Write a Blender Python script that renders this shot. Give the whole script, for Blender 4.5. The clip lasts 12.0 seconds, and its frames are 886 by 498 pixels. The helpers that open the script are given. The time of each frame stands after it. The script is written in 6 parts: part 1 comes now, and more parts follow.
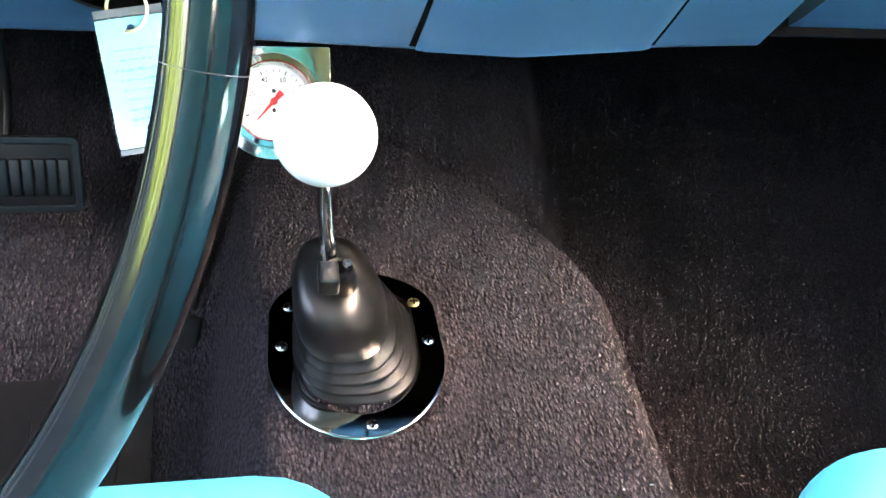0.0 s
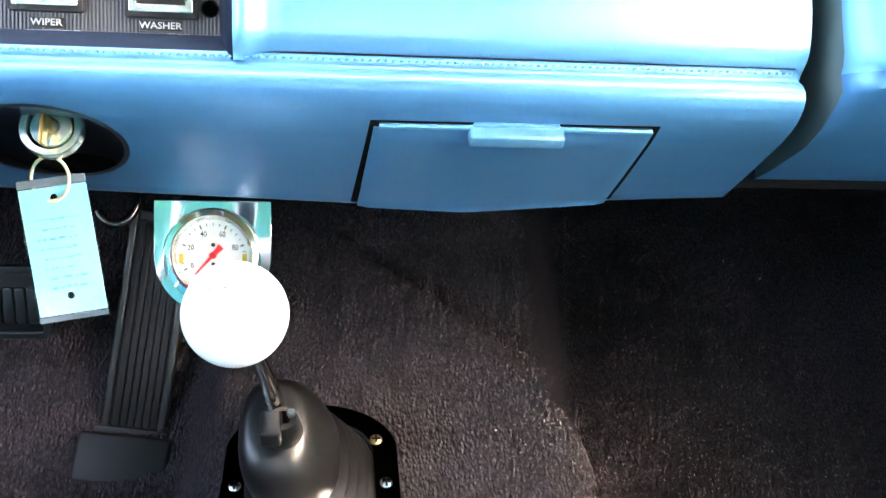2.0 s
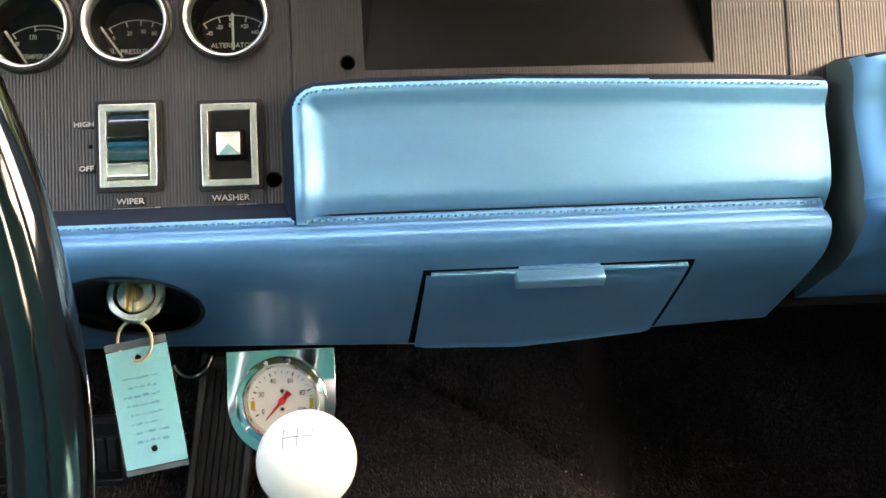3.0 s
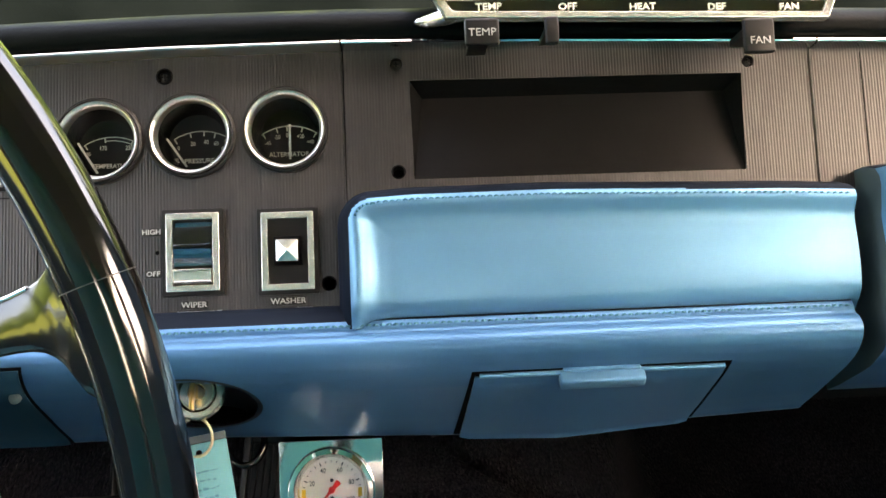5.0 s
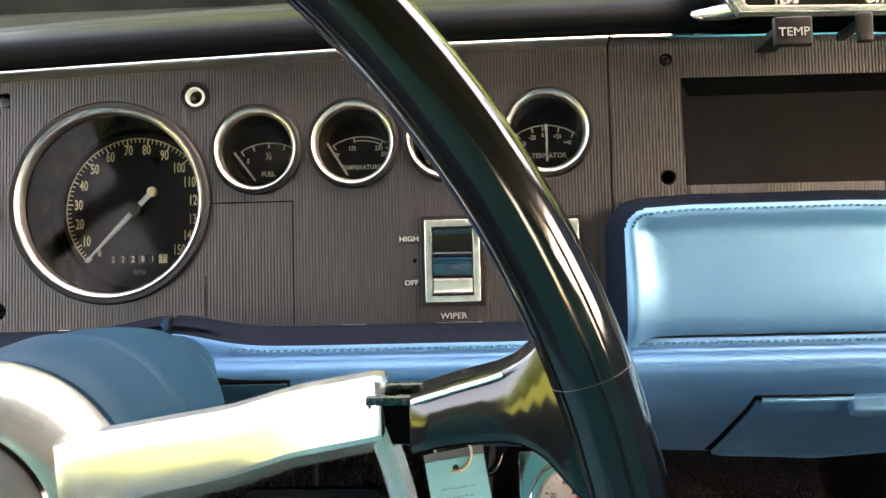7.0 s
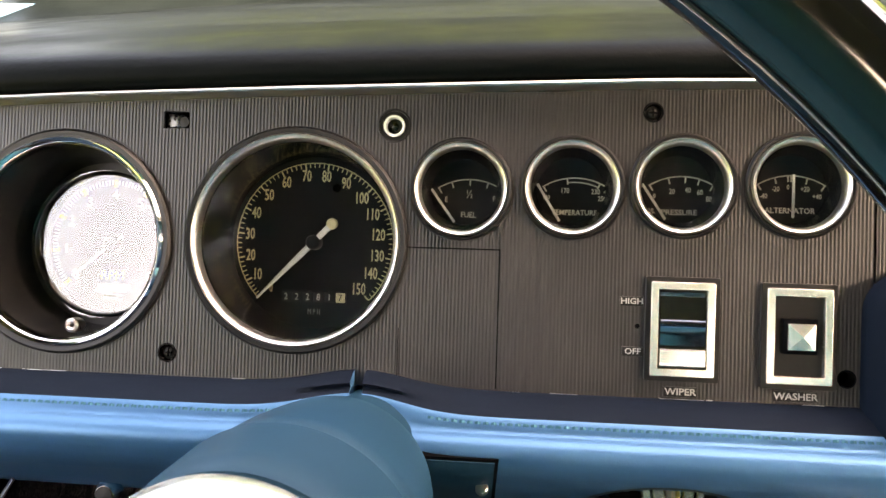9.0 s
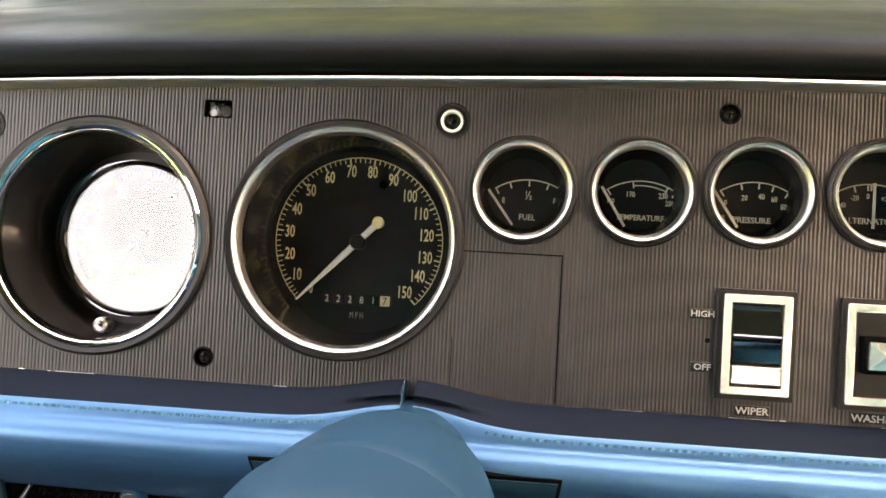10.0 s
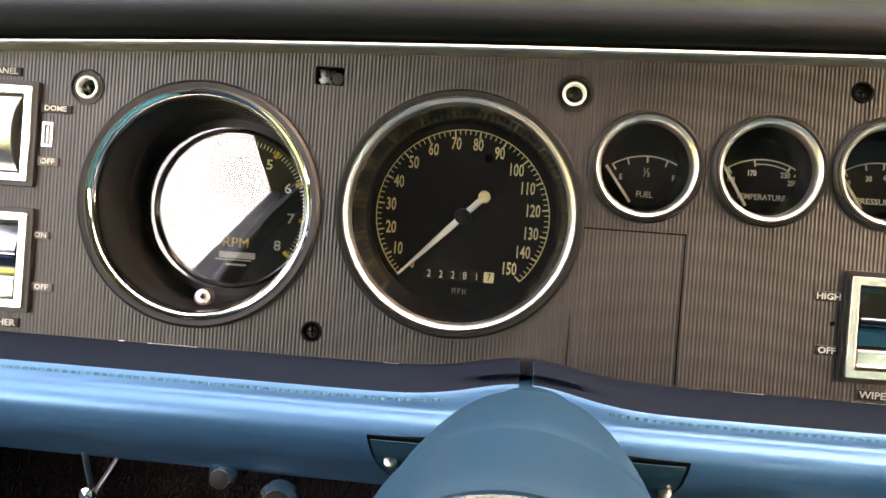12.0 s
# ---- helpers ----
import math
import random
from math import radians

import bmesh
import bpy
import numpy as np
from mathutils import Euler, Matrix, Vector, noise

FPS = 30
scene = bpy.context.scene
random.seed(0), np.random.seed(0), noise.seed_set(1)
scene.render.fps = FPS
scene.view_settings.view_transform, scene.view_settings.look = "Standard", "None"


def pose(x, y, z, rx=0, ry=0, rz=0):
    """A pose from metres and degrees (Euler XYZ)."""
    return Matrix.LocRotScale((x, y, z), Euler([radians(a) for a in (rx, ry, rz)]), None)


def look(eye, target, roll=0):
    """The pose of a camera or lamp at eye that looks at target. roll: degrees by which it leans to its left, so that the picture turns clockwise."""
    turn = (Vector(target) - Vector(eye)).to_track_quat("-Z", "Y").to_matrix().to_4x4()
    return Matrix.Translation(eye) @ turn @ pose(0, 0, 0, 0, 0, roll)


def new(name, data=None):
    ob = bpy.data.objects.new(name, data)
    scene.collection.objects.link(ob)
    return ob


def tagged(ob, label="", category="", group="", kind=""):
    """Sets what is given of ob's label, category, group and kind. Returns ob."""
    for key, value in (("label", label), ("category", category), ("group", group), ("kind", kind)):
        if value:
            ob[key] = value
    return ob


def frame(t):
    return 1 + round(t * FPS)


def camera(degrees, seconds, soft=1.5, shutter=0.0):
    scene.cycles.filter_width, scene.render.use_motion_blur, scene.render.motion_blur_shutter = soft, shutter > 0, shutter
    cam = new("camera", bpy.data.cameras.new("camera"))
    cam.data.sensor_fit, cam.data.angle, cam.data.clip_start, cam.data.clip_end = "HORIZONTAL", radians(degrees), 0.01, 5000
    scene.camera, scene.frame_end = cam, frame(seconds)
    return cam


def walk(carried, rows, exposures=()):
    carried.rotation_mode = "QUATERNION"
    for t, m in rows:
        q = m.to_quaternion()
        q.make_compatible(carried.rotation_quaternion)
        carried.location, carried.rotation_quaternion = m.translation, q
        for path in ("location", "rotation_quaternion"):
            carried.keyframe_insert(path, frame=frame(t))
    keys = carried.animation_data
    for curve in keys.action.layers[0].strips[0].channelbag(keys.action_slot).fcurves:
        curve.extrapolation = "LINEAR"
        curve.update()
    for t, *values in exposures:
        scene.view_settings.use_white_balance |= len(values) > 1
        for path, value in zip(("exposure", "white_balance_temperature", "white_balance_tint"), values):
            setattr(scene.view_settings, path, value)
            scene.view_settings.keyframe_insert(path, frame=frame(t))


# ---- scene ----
cam = camera(53.0, 12.0)
PATH = [
    (0, (0.2905, -0.5269, -0.2390), (0.6731, 1.4226, -0.4692), -0.07),
    (0.5, (0.3386, -0.5079, -0.2105), (0.6181, 1.4585, -0.4455), 1.89),
    (1, (0.3556, -0.4912, -0.1939), (0.5543, 1.4880, -0.4021), 2.68),
    (1.5, (0.3638, -0.4935, -0.1781), (0.5804, 1.4857, -0.3677), 2.83),
    (2, (0.3753, -0.5154, -0.1659), (0.6141, 1.4662, -0.2944), 0.84),
    (2.5, (0.3740, -0.5322, -0.1557), (0.5531, 1.4593, -0.1140), -2.83),
    (3, (0.3731, -0.5512, -0.1479), (0.4965, 1.4410, -0.0225), -2.52),
    (3.2, (0.3731, -0.5616, -0.1429), (0.5094, 1.4276, 0.0130), -2.25),
    (4.8, (0.3565, -0.5786, -0.1099), (0.4558, 1.4073, 0.1052), -2.68),
    (5, (0.3536, -0.5817, -0.1100), (0.4429, 1.4045, 0.1073), -2.50),
    (5.5, (0.3273, -0.5837, -0.1056), (0.3917, 1.4032, 0.1142), -1.97),
    (6, (0.3004, -0.5744, -0.0972), (0.3243, 1.4159, 0.0980), -1.98),
    (6.5, (0.2692, -0.5650, -0.0834), (0.2373, 1.4299, 0.0550), -1.84),
    (7, (0.2352, -0.5535, -0.0666), (0.1501, 1.4415, 0.0477), -1.31),
    (7.5, (0.1955, -0.5368, -0.0476), (0.0497, 1.4546, 0.0663), -0.47),
    (7.7, (0.1918, -0.5298, -0.0444), (0.0032, 1.4580, 0.0698), -0.18),
    (9.3, (0.1204, -0.4896, -0.0104), (-0.0732, 1.5005, 0.0312), 2.21),
    (9.5, (0.1098, -0.4831, -0.0127), (-0.0646, 1.5087, 0.0331), 2.52),
    (10, (0.0971, -0.4706, -0.0079), (-0.0849, 1.5209, 0.0172), 3.15),
    (10.5, (0.0747, -0.4602, -0.0028), (-0.0995, 1.5322, -0.0156), 3.69),
    (11, (0.0592, -0.4559, -0.0014), (-0.1019, 1.5374, -0.0274), 4.30),
    (11.5, (0.0448, -0.4547, -0.0028), (-0.1213, 1.5378, -0.0529), 4.47),
    (12, (0.0253, -0.4641, -0.0107), (-0.1131, 1.5308, -0.0450), 4.18),
]
TILT = 20.0     # the dash face leans back by this
K = 0.88        # the layout below is drawn at 1/K of its true size
D0 = pose(0, 0, 0.47, -TILT, 0, 0)
D = D0 @ Matrix.Scale(K, 4)      # the dash's own frame: x to the passenger, y into the dash, z up its face
EXPOSURES = [(0, 6.5, 7900, 16), (0.5, 6.65, 7300, 13), (1.5, 6.35, 7300, 12), (2.5, 5.6, 8100, 16), (3.2, 4.65, 9400, 15), (5, 4.55, 9300, 17), (6.5, 4.65, 9700, 20), (8.0, 4.55, 10100, 21), (12, 4.82, 11500, 23)]
walk(cam, [(t, D0 @ look(Vector(eye) * K, Vector(target) * K, roll)) for t, eye, target, roll in PATH], EXPOSURES)

# ------------------------------------------------------------ light
world = bpy.data.worlds.new("sky")
scene.world = world
world.use_nodes = True
_n = world.node_tree.nodes
_bg = _n["Background"]
_sky = _n.new("ShaderNodeTexSky")
_sky.sky_type, _sky.sun_disc = "NISHITA", False
SUN_EL, SUN_AZ = radians(47.5), radians(132)
_sky.sun_elevation, _sky.sun_rotation = SUN_EL, SUN_AZ
_sky.dust_density, _sky.air_density = 5.0, 1.0
world.node_tree.links.new(_sky.outputs[0], _bg.inputs[0])
_bg.inputs[1].default_value = 0.15
sun = new("sun", bpy.data.lights.new("sun", "SUN"))
sun.data.energy, sun.data.angle, sun.data.color = 4.0, radians(0.6), (1.0, 0.95, 0.87)
sun.matrix_world = look((math.sin(SUN_AZ) * math.cos(SUN_EL) * 9, math.cos(SUN_AZ) * math.cos(SUN_EL) * 9, 9 * math.sin(SUN_EL)), (0, 0, 0))


# ------------------------------------------------------------ materials
def mat(name, color, rough=0.5, metal=0.0, spec=0.5, coat=0.0, coat_rough=0.06):
    m = bpy.data.materials.new(name)
    m.use_nodes = True
    b = m.node_tree.nodes["Principled BSDF"]
    b.inputs["Base Color"].default_value = (*color, 1)
    b.inputs["Roughness"].default_value = rough
    b.inputs["Metallic"].default_value = metal
    b.inputs["Specular IOR Level"].default_value = spec
    b.inputs["Coat Weight"].default_value = coat
    b.inputs["Coat Roughness"].default_value = coat_rough
    return m


def vary(m, scale, amount, bump=0.0, bump_scale=None, rough=0.0, detail=4.0, stretch=(1, 1, 1), dist=0.001):
    """Cloudy change of tone and gloss, and fine relief, in the object's own coordinates."""
    nt = m.node_tree
    b = nt.nodes["Principled BSDF"]
    tc = nt.nodes.new("ShaderNodeTexCoord")
    mp = nt.nodes.new("ShaderNodeMapping")
    mp.inputs["Scale"].default_value = stretch
    nt.links.new(tc.outputs["Object"], mp.inputs[0])
    if amount:
        nz = nt.nodes.new("ShaderNodeTexNoise")
        nz.inputs["Scale"].default_value, nz.inputs["Detail"].default_value = scale, detail
        nt.links.new(mp.outputs[0], nz.inputs["Vector"])
        hs = nt.nodes.new("ShaderNodeMapRange")
        hs.inputs["From Min"].default_value, hs.inputs["From Max"].default_value = 0.3, 0.7
        hs.inputs["To Min"].default_value, hs.inputs["To Max"].default_value = 1 - amount, 1 + amount
        nt.links.new(nz.outputs["Fac"], hs.inputs["Value"])
        mul = nt.nodes.new("ShaderNodeMix")
        mul.data_type, mul.blend_type = "RGBA", "MULTIPLY"
        mul.inputs["Factor"].default_value = 1
        mul.inputs["A"].default_value = b.inputs["Base Color"].default_value
        nt.links.new(hs.outputs[0], mul.inputs["B"])
        nt.links.new(mul.outputs["Result"], b.inputs["Base Color"])
        if rough:
            rr = nt.nodes.new("ShaderNodeMapRange")
            r0 = b.inputs["Roughness"].default_value
            rr.inputs["From Min"].default_value, rr.inputs["From Max"].default_value = 0.3, 0.7
            rr.inputs["To Min"].default_value, rr.inputs["To Max"].default_value = r0 - rough, r0 + rough
            nt.links.new(nz.outputs["Fac"], rr.inputs["Value"])
            nt.links.new(rr.outputs[0], b.inputs["Roughness"])
    if bump:
        n2 = nt.nodes.new("ShaderNodeTexNoise")
        n2.inputs["Scale"].default_value, n2.inputs["Detail"].default_value = bump_scale or scale * 10, 3
        nt.links.new(mp.outputs[0], n2.inputs["Vector"])
        bp = nt.nodes.new("ShaderNodeBump")
        bp.inputs["Strength"].default_value, bp.inputs["Distance"].default_value = bump, dist
        nt.links.new(n2.outputs["Fac"], bp.inputs["Height"])
        nt.links.new(bp.outputs[0], b.inputs["Normal"])
    return m


def ribbed(name, color, rough, pitch=0.00203, spec=0.35):
    """Dark plastic with fine upright ribs, the crests paler than the grooves."""
    m = mat(name, color, rough, spec=spec)
    nt = m.node_tree
    b = nt.nodes["Principled BSDF"]
    tc = nt.nodes.new("ShaderNodeTexCoord")
    wv = nt.nodes.new("ShaderNodeTexWave")
    wv.wave_type, wv.bands_direction, wv.wave_profile = "BANDS", "X", "SIN"
    wv.inputs["Scale"].default_value = 2 * math.pi / pitch / 20
    wv.inputs["Distortion"].default_value = 0
    nt.links.new(tc.outputs["Object"], wv.inputs["Vector"])
    nz = nt.nodes.new("ShaderNodeTexNoise")
    nz.inputs["Scale"].default_value, nz.inputs["Detail"].default_value = 14, 5
    nt.links.new(tc.outputs["Object"], nz.inputs["Vector"])
    st = nt.nodes.new("ShaderNodeTexNoise")      # each rib a little different, with short scuffs along it
    st.inputs["Scale"].default_value, st.inputs["Detail"].default_value = 1, 4
    mp = nt.nodes.new("ShaderNodeMapping")
    mp.inputs["Scale"].default_value = (420, 1, 30)
    nt.links.new(tc.outputs["Object"], mp.inputs[0])
    nt.links.new(mp.outputs[0], st.inputs["Vector"])
    add = nt.nodes.new("ShaderNodeMath")
    add.operation = "MULTIPLY"
    nt.links.new(nz.outputs["Fac"], add.inputs[0])
    nt.links.new(st.outputs["Fac"], add.inputs[1])
    mr = nt.nodes.new("ShaderNodeMapRange")
    mr.inputs["From Min"].default_value, mr.inputs["From Max"].default_value = 0.12, 0.4
    mr.inputs["To Min"].default_value, mr.inputs["To Max"].default_value = 0.6, 1.5
    nt.links.new(add.outputs[0], mr.inputs["Value"])
    cr = nt.nodes.new("ShaderNodeMapRange")
    cr.inputs["To Min"].default_value, cr.inputs["To Max"].default_value = 0.78, 1.16
    nt.links.new(wv.outputs["Fac"], cr.inputs["Value"])
    m2 = nt.nodes.new("ShaderNodeMath")
    m2.operation = "MULTIPLY"
    nt.links.new(mr.outputs[0], m2.inputs[0])
    nt.links.new(cr.outputs[0], m2.inputs[1])
    mul = nt.nodes.new("ShaderNodeMix")
    mul.data_type, mul.blend_type = "RGBA", "MULTIPLY"
    mul.inputs["Factor"].default_value = 1
    mul.inputs["A"].default_value = (*color, 1)
    nt.links.new(m2.outputs[0], mul.inputs["B"])
    nt.links.new(mul.outputs["Result"], b.inputs["Base Color"])
    bp = nt.nodes.new("ShaderNodeBump")
    bp.inputs["Strength"].default_value, bp.inputs["Distance"].default_value = 0.3, 0.0006
    nt.links.new(wv.outputs["Fac"], bp.inputs["Height"])
    nt.links.new(bp.outputs[0], b.inputs["Normal"])
    return m


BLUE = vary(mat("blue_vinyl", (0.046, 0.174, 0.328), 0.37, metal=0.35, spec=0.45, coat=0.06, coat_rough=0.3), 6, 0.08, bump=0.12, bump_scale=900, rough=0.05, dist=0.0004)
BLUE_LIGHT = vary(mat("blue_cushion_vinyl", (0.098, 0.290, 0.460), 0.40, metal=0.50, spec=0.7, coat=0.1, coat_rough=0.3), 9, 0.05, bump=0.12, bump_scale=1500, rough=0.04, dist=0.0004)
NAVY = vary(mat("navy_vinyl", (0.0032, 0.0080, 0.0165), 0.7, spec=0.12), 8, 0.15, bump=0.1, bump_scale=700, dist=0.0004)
# soft windscreen reflections are put into the dash top's mottled tone
DASHTOP = vary(mat("dash_top_vinyl", (0.0013, 0.0025, 0.0027), 0.52, spec=0.05), 9, 0.35, bump=0.35, bump_scale=420, rough=0.12, dist=0.0005)
BLUE_PAINT = vary(mat("blue_painted_metal", (0.009, 0.047, 0.076), 0.48, spec=0.14), 5, 0.05, bump=0.05, bump_scale=300, dist=0.0003)
RIBBED = ribbed("ribbed_dash_plastic", (0.0184, 0.0162, 0.0163), 0.42, spec=0.5)
BLACK = vary(mat("black_plastic", (0.0085, 0.0080, 0.0082), 0.42, spec=0.3), 20, 0.3)
BLACK_MATT = mat("matt_black", (0.0022, 0.0022, 0.0025), 0.9, spec=0.06)
MAT_RUBBER = vary(mat("worn_mat_rubber", (0.0032, 0.0032, 0.0034), 0.7, spec=0.12), 30, 0.3, bump=0.15, bump_scale=200)
PEDAL = vary(mat("matt_black_rubber", (0.0042, 0.0042, 0.0046), 0.5, spec=0.2), 40, 0.25, bump=0.1, bump_scale=300)
RUBBER = vary(mat("black_rubber", (0.0052, 0.0052, 0.0056), 0.36, spec=0.42), 30, 0.25, bump=0.08, bump_scale=250, rough=0.08)
GLOSS = vary(mat("gloss_black", (0.004, 0.004, 0.004), 0.10, spec=0.75, coat=0.2), 40, 0.2, rough=0.03)
GLOSS_WORN = vary(mat("rubbed_gloss_black", (0.006, 0.006, 0.005), 0.15, spec=0.75), 40, 0.2, rough=0.04)
SATIN_BLACK = vary(mat("satin_black", (0.014, 0.014, 0.0145), 0.17, spec=0.85), 60, 0.2, rough=0.04)
CHROME = vary(mat("chrome", (0.78, 0.78, 0.76), 0.06, metal=1), 60, 0.05, rough=0.03)
CHROME_SATIN = vary(mat("satin_chrome", (0.72, 0.72, 0.70), 0.22, metal=1), 60, 0.08, rough=0.06)
CHROME_DULL = vary(mat("aged_chrome", (0.66, 0.645, 0.60), 0.34, metal=1), 60, 0.03, rough=0.02)
ALLOY = vary(mat("polished_alloy", (0.79, 0.83, 0.75), 0.24, metal=0.8, spec=0.8), 300, 0.02, rough=0.02)
DULL_END = vary(mat("grey_green_shaded_end", (0.060, 0.085, 0.086), 0.5), 20, 0.2)
DARK_REFLECT_CHROME = vary(mat("dark_reflection_chrome", (0.24, 0.26, 0.31), 0.12, metal=1), 200, 0.05, rough=0.03)
BAND = vary(mat("tinted_mirror_band", (0.34, 0.33, 0.30), 0.10, metal=1), 80, 0.05, rough=0.03)
GREY_PLATE = mat("grey_plate", (0.06, 0.058, 0.055), 0.4)
SCREW = vary(mat("dull_grey_screw", (0.030, 0.029, 0.028), 0.38, metal=0.3), 200, 0.3, rough=0.08)
DARK_STEEL = vary(mat("blackened_steel", (0.13, 0.13, 0.13), 0.28, metal=1), 300, 0.3, rough=0.1)
STEEL = vary(mat("zinc_steel", (0.5, 0.5, 0.5), 0.35, metal=1), 60, 0.2, rough=0.1)
BRASS = vary(mat("brass", (0.62, 0.42, 0.16), 0.3, metal=1), 90, 0.2)
WHITE = vary(mat("white_paint", (0.8, 0.8, 0.76), 0.4), 30, 0.04)
BALLWHITE = vary(mat("white_knob_plastic", (0.85, 0.84, 0.78), 0.25), 20, 0.03)
CREAM = mat("cream_print", (0.88, 0.76, 0.44), 0.6)
PRINT = mat("worn_white_print", (0.42, 0.41, 0.39), 0.6)
PALE = mat("pale_print", (0.80, 0.78, 0.68), 0.6)
YELLOW = mat("yellow_print", (0.75, 0.50, 0.05), 0.5)
RED = mat("red_plastic", (0.75, 0.02, 0.03), 0.4)
DIALBLACK = mat("dial_black", (0.0165, 0.0160, 0.0172), 0.7, spec=0.2)
DIALWHITE = mat("dial_white", (0.90, 0.91, 0.92), 0.5)
TAG = vary(mat("cyan_card", (0.17, 0.60, 0.68), 0.5), 20, 0.05)
INK = mat("ink", (0.03, 0.05, 0.09), 0.7)
LAMPGLASS = mat("dark_lens", (0.003, 0.007, 0.003), 0.2, spec=0.3)
SEAT = vary(mat("pale_blue_seat_vinyl", (0.024, 0.235, 0.262), 0.45), 8, 0.06, bump=0.2, bump_scale=400, dist=0.0005)
RECESS = vary(mat("recess_dark", (0.0085, 0.0095, 0.012), 0.32, spec=0.5), 30, 0.15, rough=0.04)
THREAD = vary(mat("pale_thread", (0.030, 0.150, 0.205), 0.7, spec=0.2), 200, 0.2)
LINER = vary(mat("headliner_fabric", (0.055, 0.06, 0.07), 0.9), 20, 0.1, bump=0.2, bump_scale=300)
DOORCARD = vary(mat("door_card_vinyl", (0.035, 0.085, 0.14), 0.5), 8, 0.1)

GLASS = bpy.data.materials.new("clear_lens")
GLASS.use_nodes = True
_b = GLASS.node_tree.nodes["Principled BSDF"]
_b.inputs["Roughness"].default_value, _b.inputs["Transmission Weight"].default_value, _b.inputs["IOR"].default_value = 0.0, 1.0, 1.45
GLASS_BRIGHT = GLASS.copy()
GLASS_BRIGHT.name = "flat_gloss_lens"
GLASS_BRIGHT.node_tree.nodes["Principled BSDF"].inputs["IOR"].default_value = 1.62
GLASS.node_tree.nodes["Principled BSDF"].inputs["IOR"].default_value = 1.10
CLEAR = bpy.data.materials.new("clear_film")
CLEAR.use_nodes = True
_b = CLEAR.node_tree.nodes["Principled BSDF"]
_b.inputs["Base Color"].default_value = (0.75, 0.78, 0.78, 1)
_b.inputs["Roughness"].default_value, _b.inputs["Alpha"].default_value = 0.12, 0.06


def carpet_material():
    m = mat("black_loop_carpet", (0.030, 0.026, 0.027), 0.95, spec=0.15)
    nt = m.node_tree
    b = nt.nodes["Principled BSDF"]
    tc = nt.nodes.new("ShaderNodeTexCoord")
    mp = nt.nodes.new("ShaderNodeMapping")
    mp.inputs["Scale"].default_value = (1.5, 0.8, 0.8)
    nt.links.new(tc.outputs["Object"], mp.inputs[0])
    vo = nt.nodes.new("ShaderNodeTexVoronoi")
    vo.inputs["Scale"].default_value = 300
    nt.links.new(mp.outputs[0], vo.inputs["Vector"])
    nz = nt.nodes.new("ShaderNodeTexNoise")
    nz.inputs["Scale"].default_value, nz.inputs["Detail"].default_value = 420, 3
    nt.links.new(mp.outputs[0], nz.inputs["Vector"])
    big = nt.nodes.new("ShaderNodeTexNoise")
    big.inputs["Scale"].default_value, big.inputs["Detail"].default_value = 6, 4
    nt.links.new(tc.outputs["Object"], big.inputs["Vector"])
    ramp = nt.nodes.new("ShaderNodeMapRange")
    ramp.inputs["From Min"].default_value, ramp.inputs["From Max"].default_value = 0.0, 0.75
    ramp.inputs["To Min"].default_value, ramp.inputs["To Max"].default_value = 1.4, 0.56
    nt.links.new(vo.outputs["Distance"], ramp.inputs["Value"])
    mr = nt.nodes.new("ShaderNodeMapRange")
    mr.inputs["From Min"].default_value, mr.inputs["From Max"].default_value = 0.3, 0.7
    mr.inputs["To Min"].default_value, mr.inputs["To Max"].default_value = 0.65, 1.35
    nt.links.new(big.outputs["Fac"], mr.inputs["Value"])
    mu = nt.nodes.new("ShaderNodeMath")
    mu.operation = "MULTIPLY"
    nt.links.new(ramp.outputs[0], mu.inputs[0])
    nt.links.new(mr.outputs[0], mu.inputs[1])
    mu2 = nt.nodes.new("ShaderNodeMath")
    mu2.operation = "MULTIPLY"
    nt.links.new(mu.outputs[0], mu2.inputs[0])
    sp = nt.nodes.new("ShaderNodeMapRange")
    sp.inputs["From Min"].default_value, sp.inputs["From Max"].default_value = 0.3, 0.75
    sp.inputs["To Min"].default_value, sp.inputs["To Max"].default_value = 0.5, 1.9
    nt.links.new(nz.outputs["Fac"], sp.inputs["Value"])
    nt.links.new(sp.outputs[0], mu2.inputs[1])
    mul = nt.nodes.new("ShaderNodeMix")
    mul.data_type, mul.blend_type = "RGBA", "MULTIPLY"
    mul.inputs["Factor"].default_value = 1
    mul.inputs["A"].default_value = (0.0215, 0.0176, 0.0204, 1)
    nt.links.new(mu2.outputs[0], mul.inputs["B"])
    nt.links.new(mul.outputs["Result"], b.inputs["Base Color"])
    bp = nt.nodes.new("ShaderNodeBump")
    bp.inputs["Strength"].default_value, bp.inputs["Distance"].default_value = 1.0, 0.0035
    bp.invert = True
    nt.links.new(vo.outputs["Distance"], bp.inputs["Height"])
    nt.links.new(bp.outputs[0], b.inputs["Normal"])
    return m


CARPET = carpet_material()
GRASS = vary(mat("grass_ground", (0.100, 0.122, 0.024), 0.9, spec=0.1), 0.6, 0.4, bump=0.6, bump_scale=8, detail=8, dist=0.05)


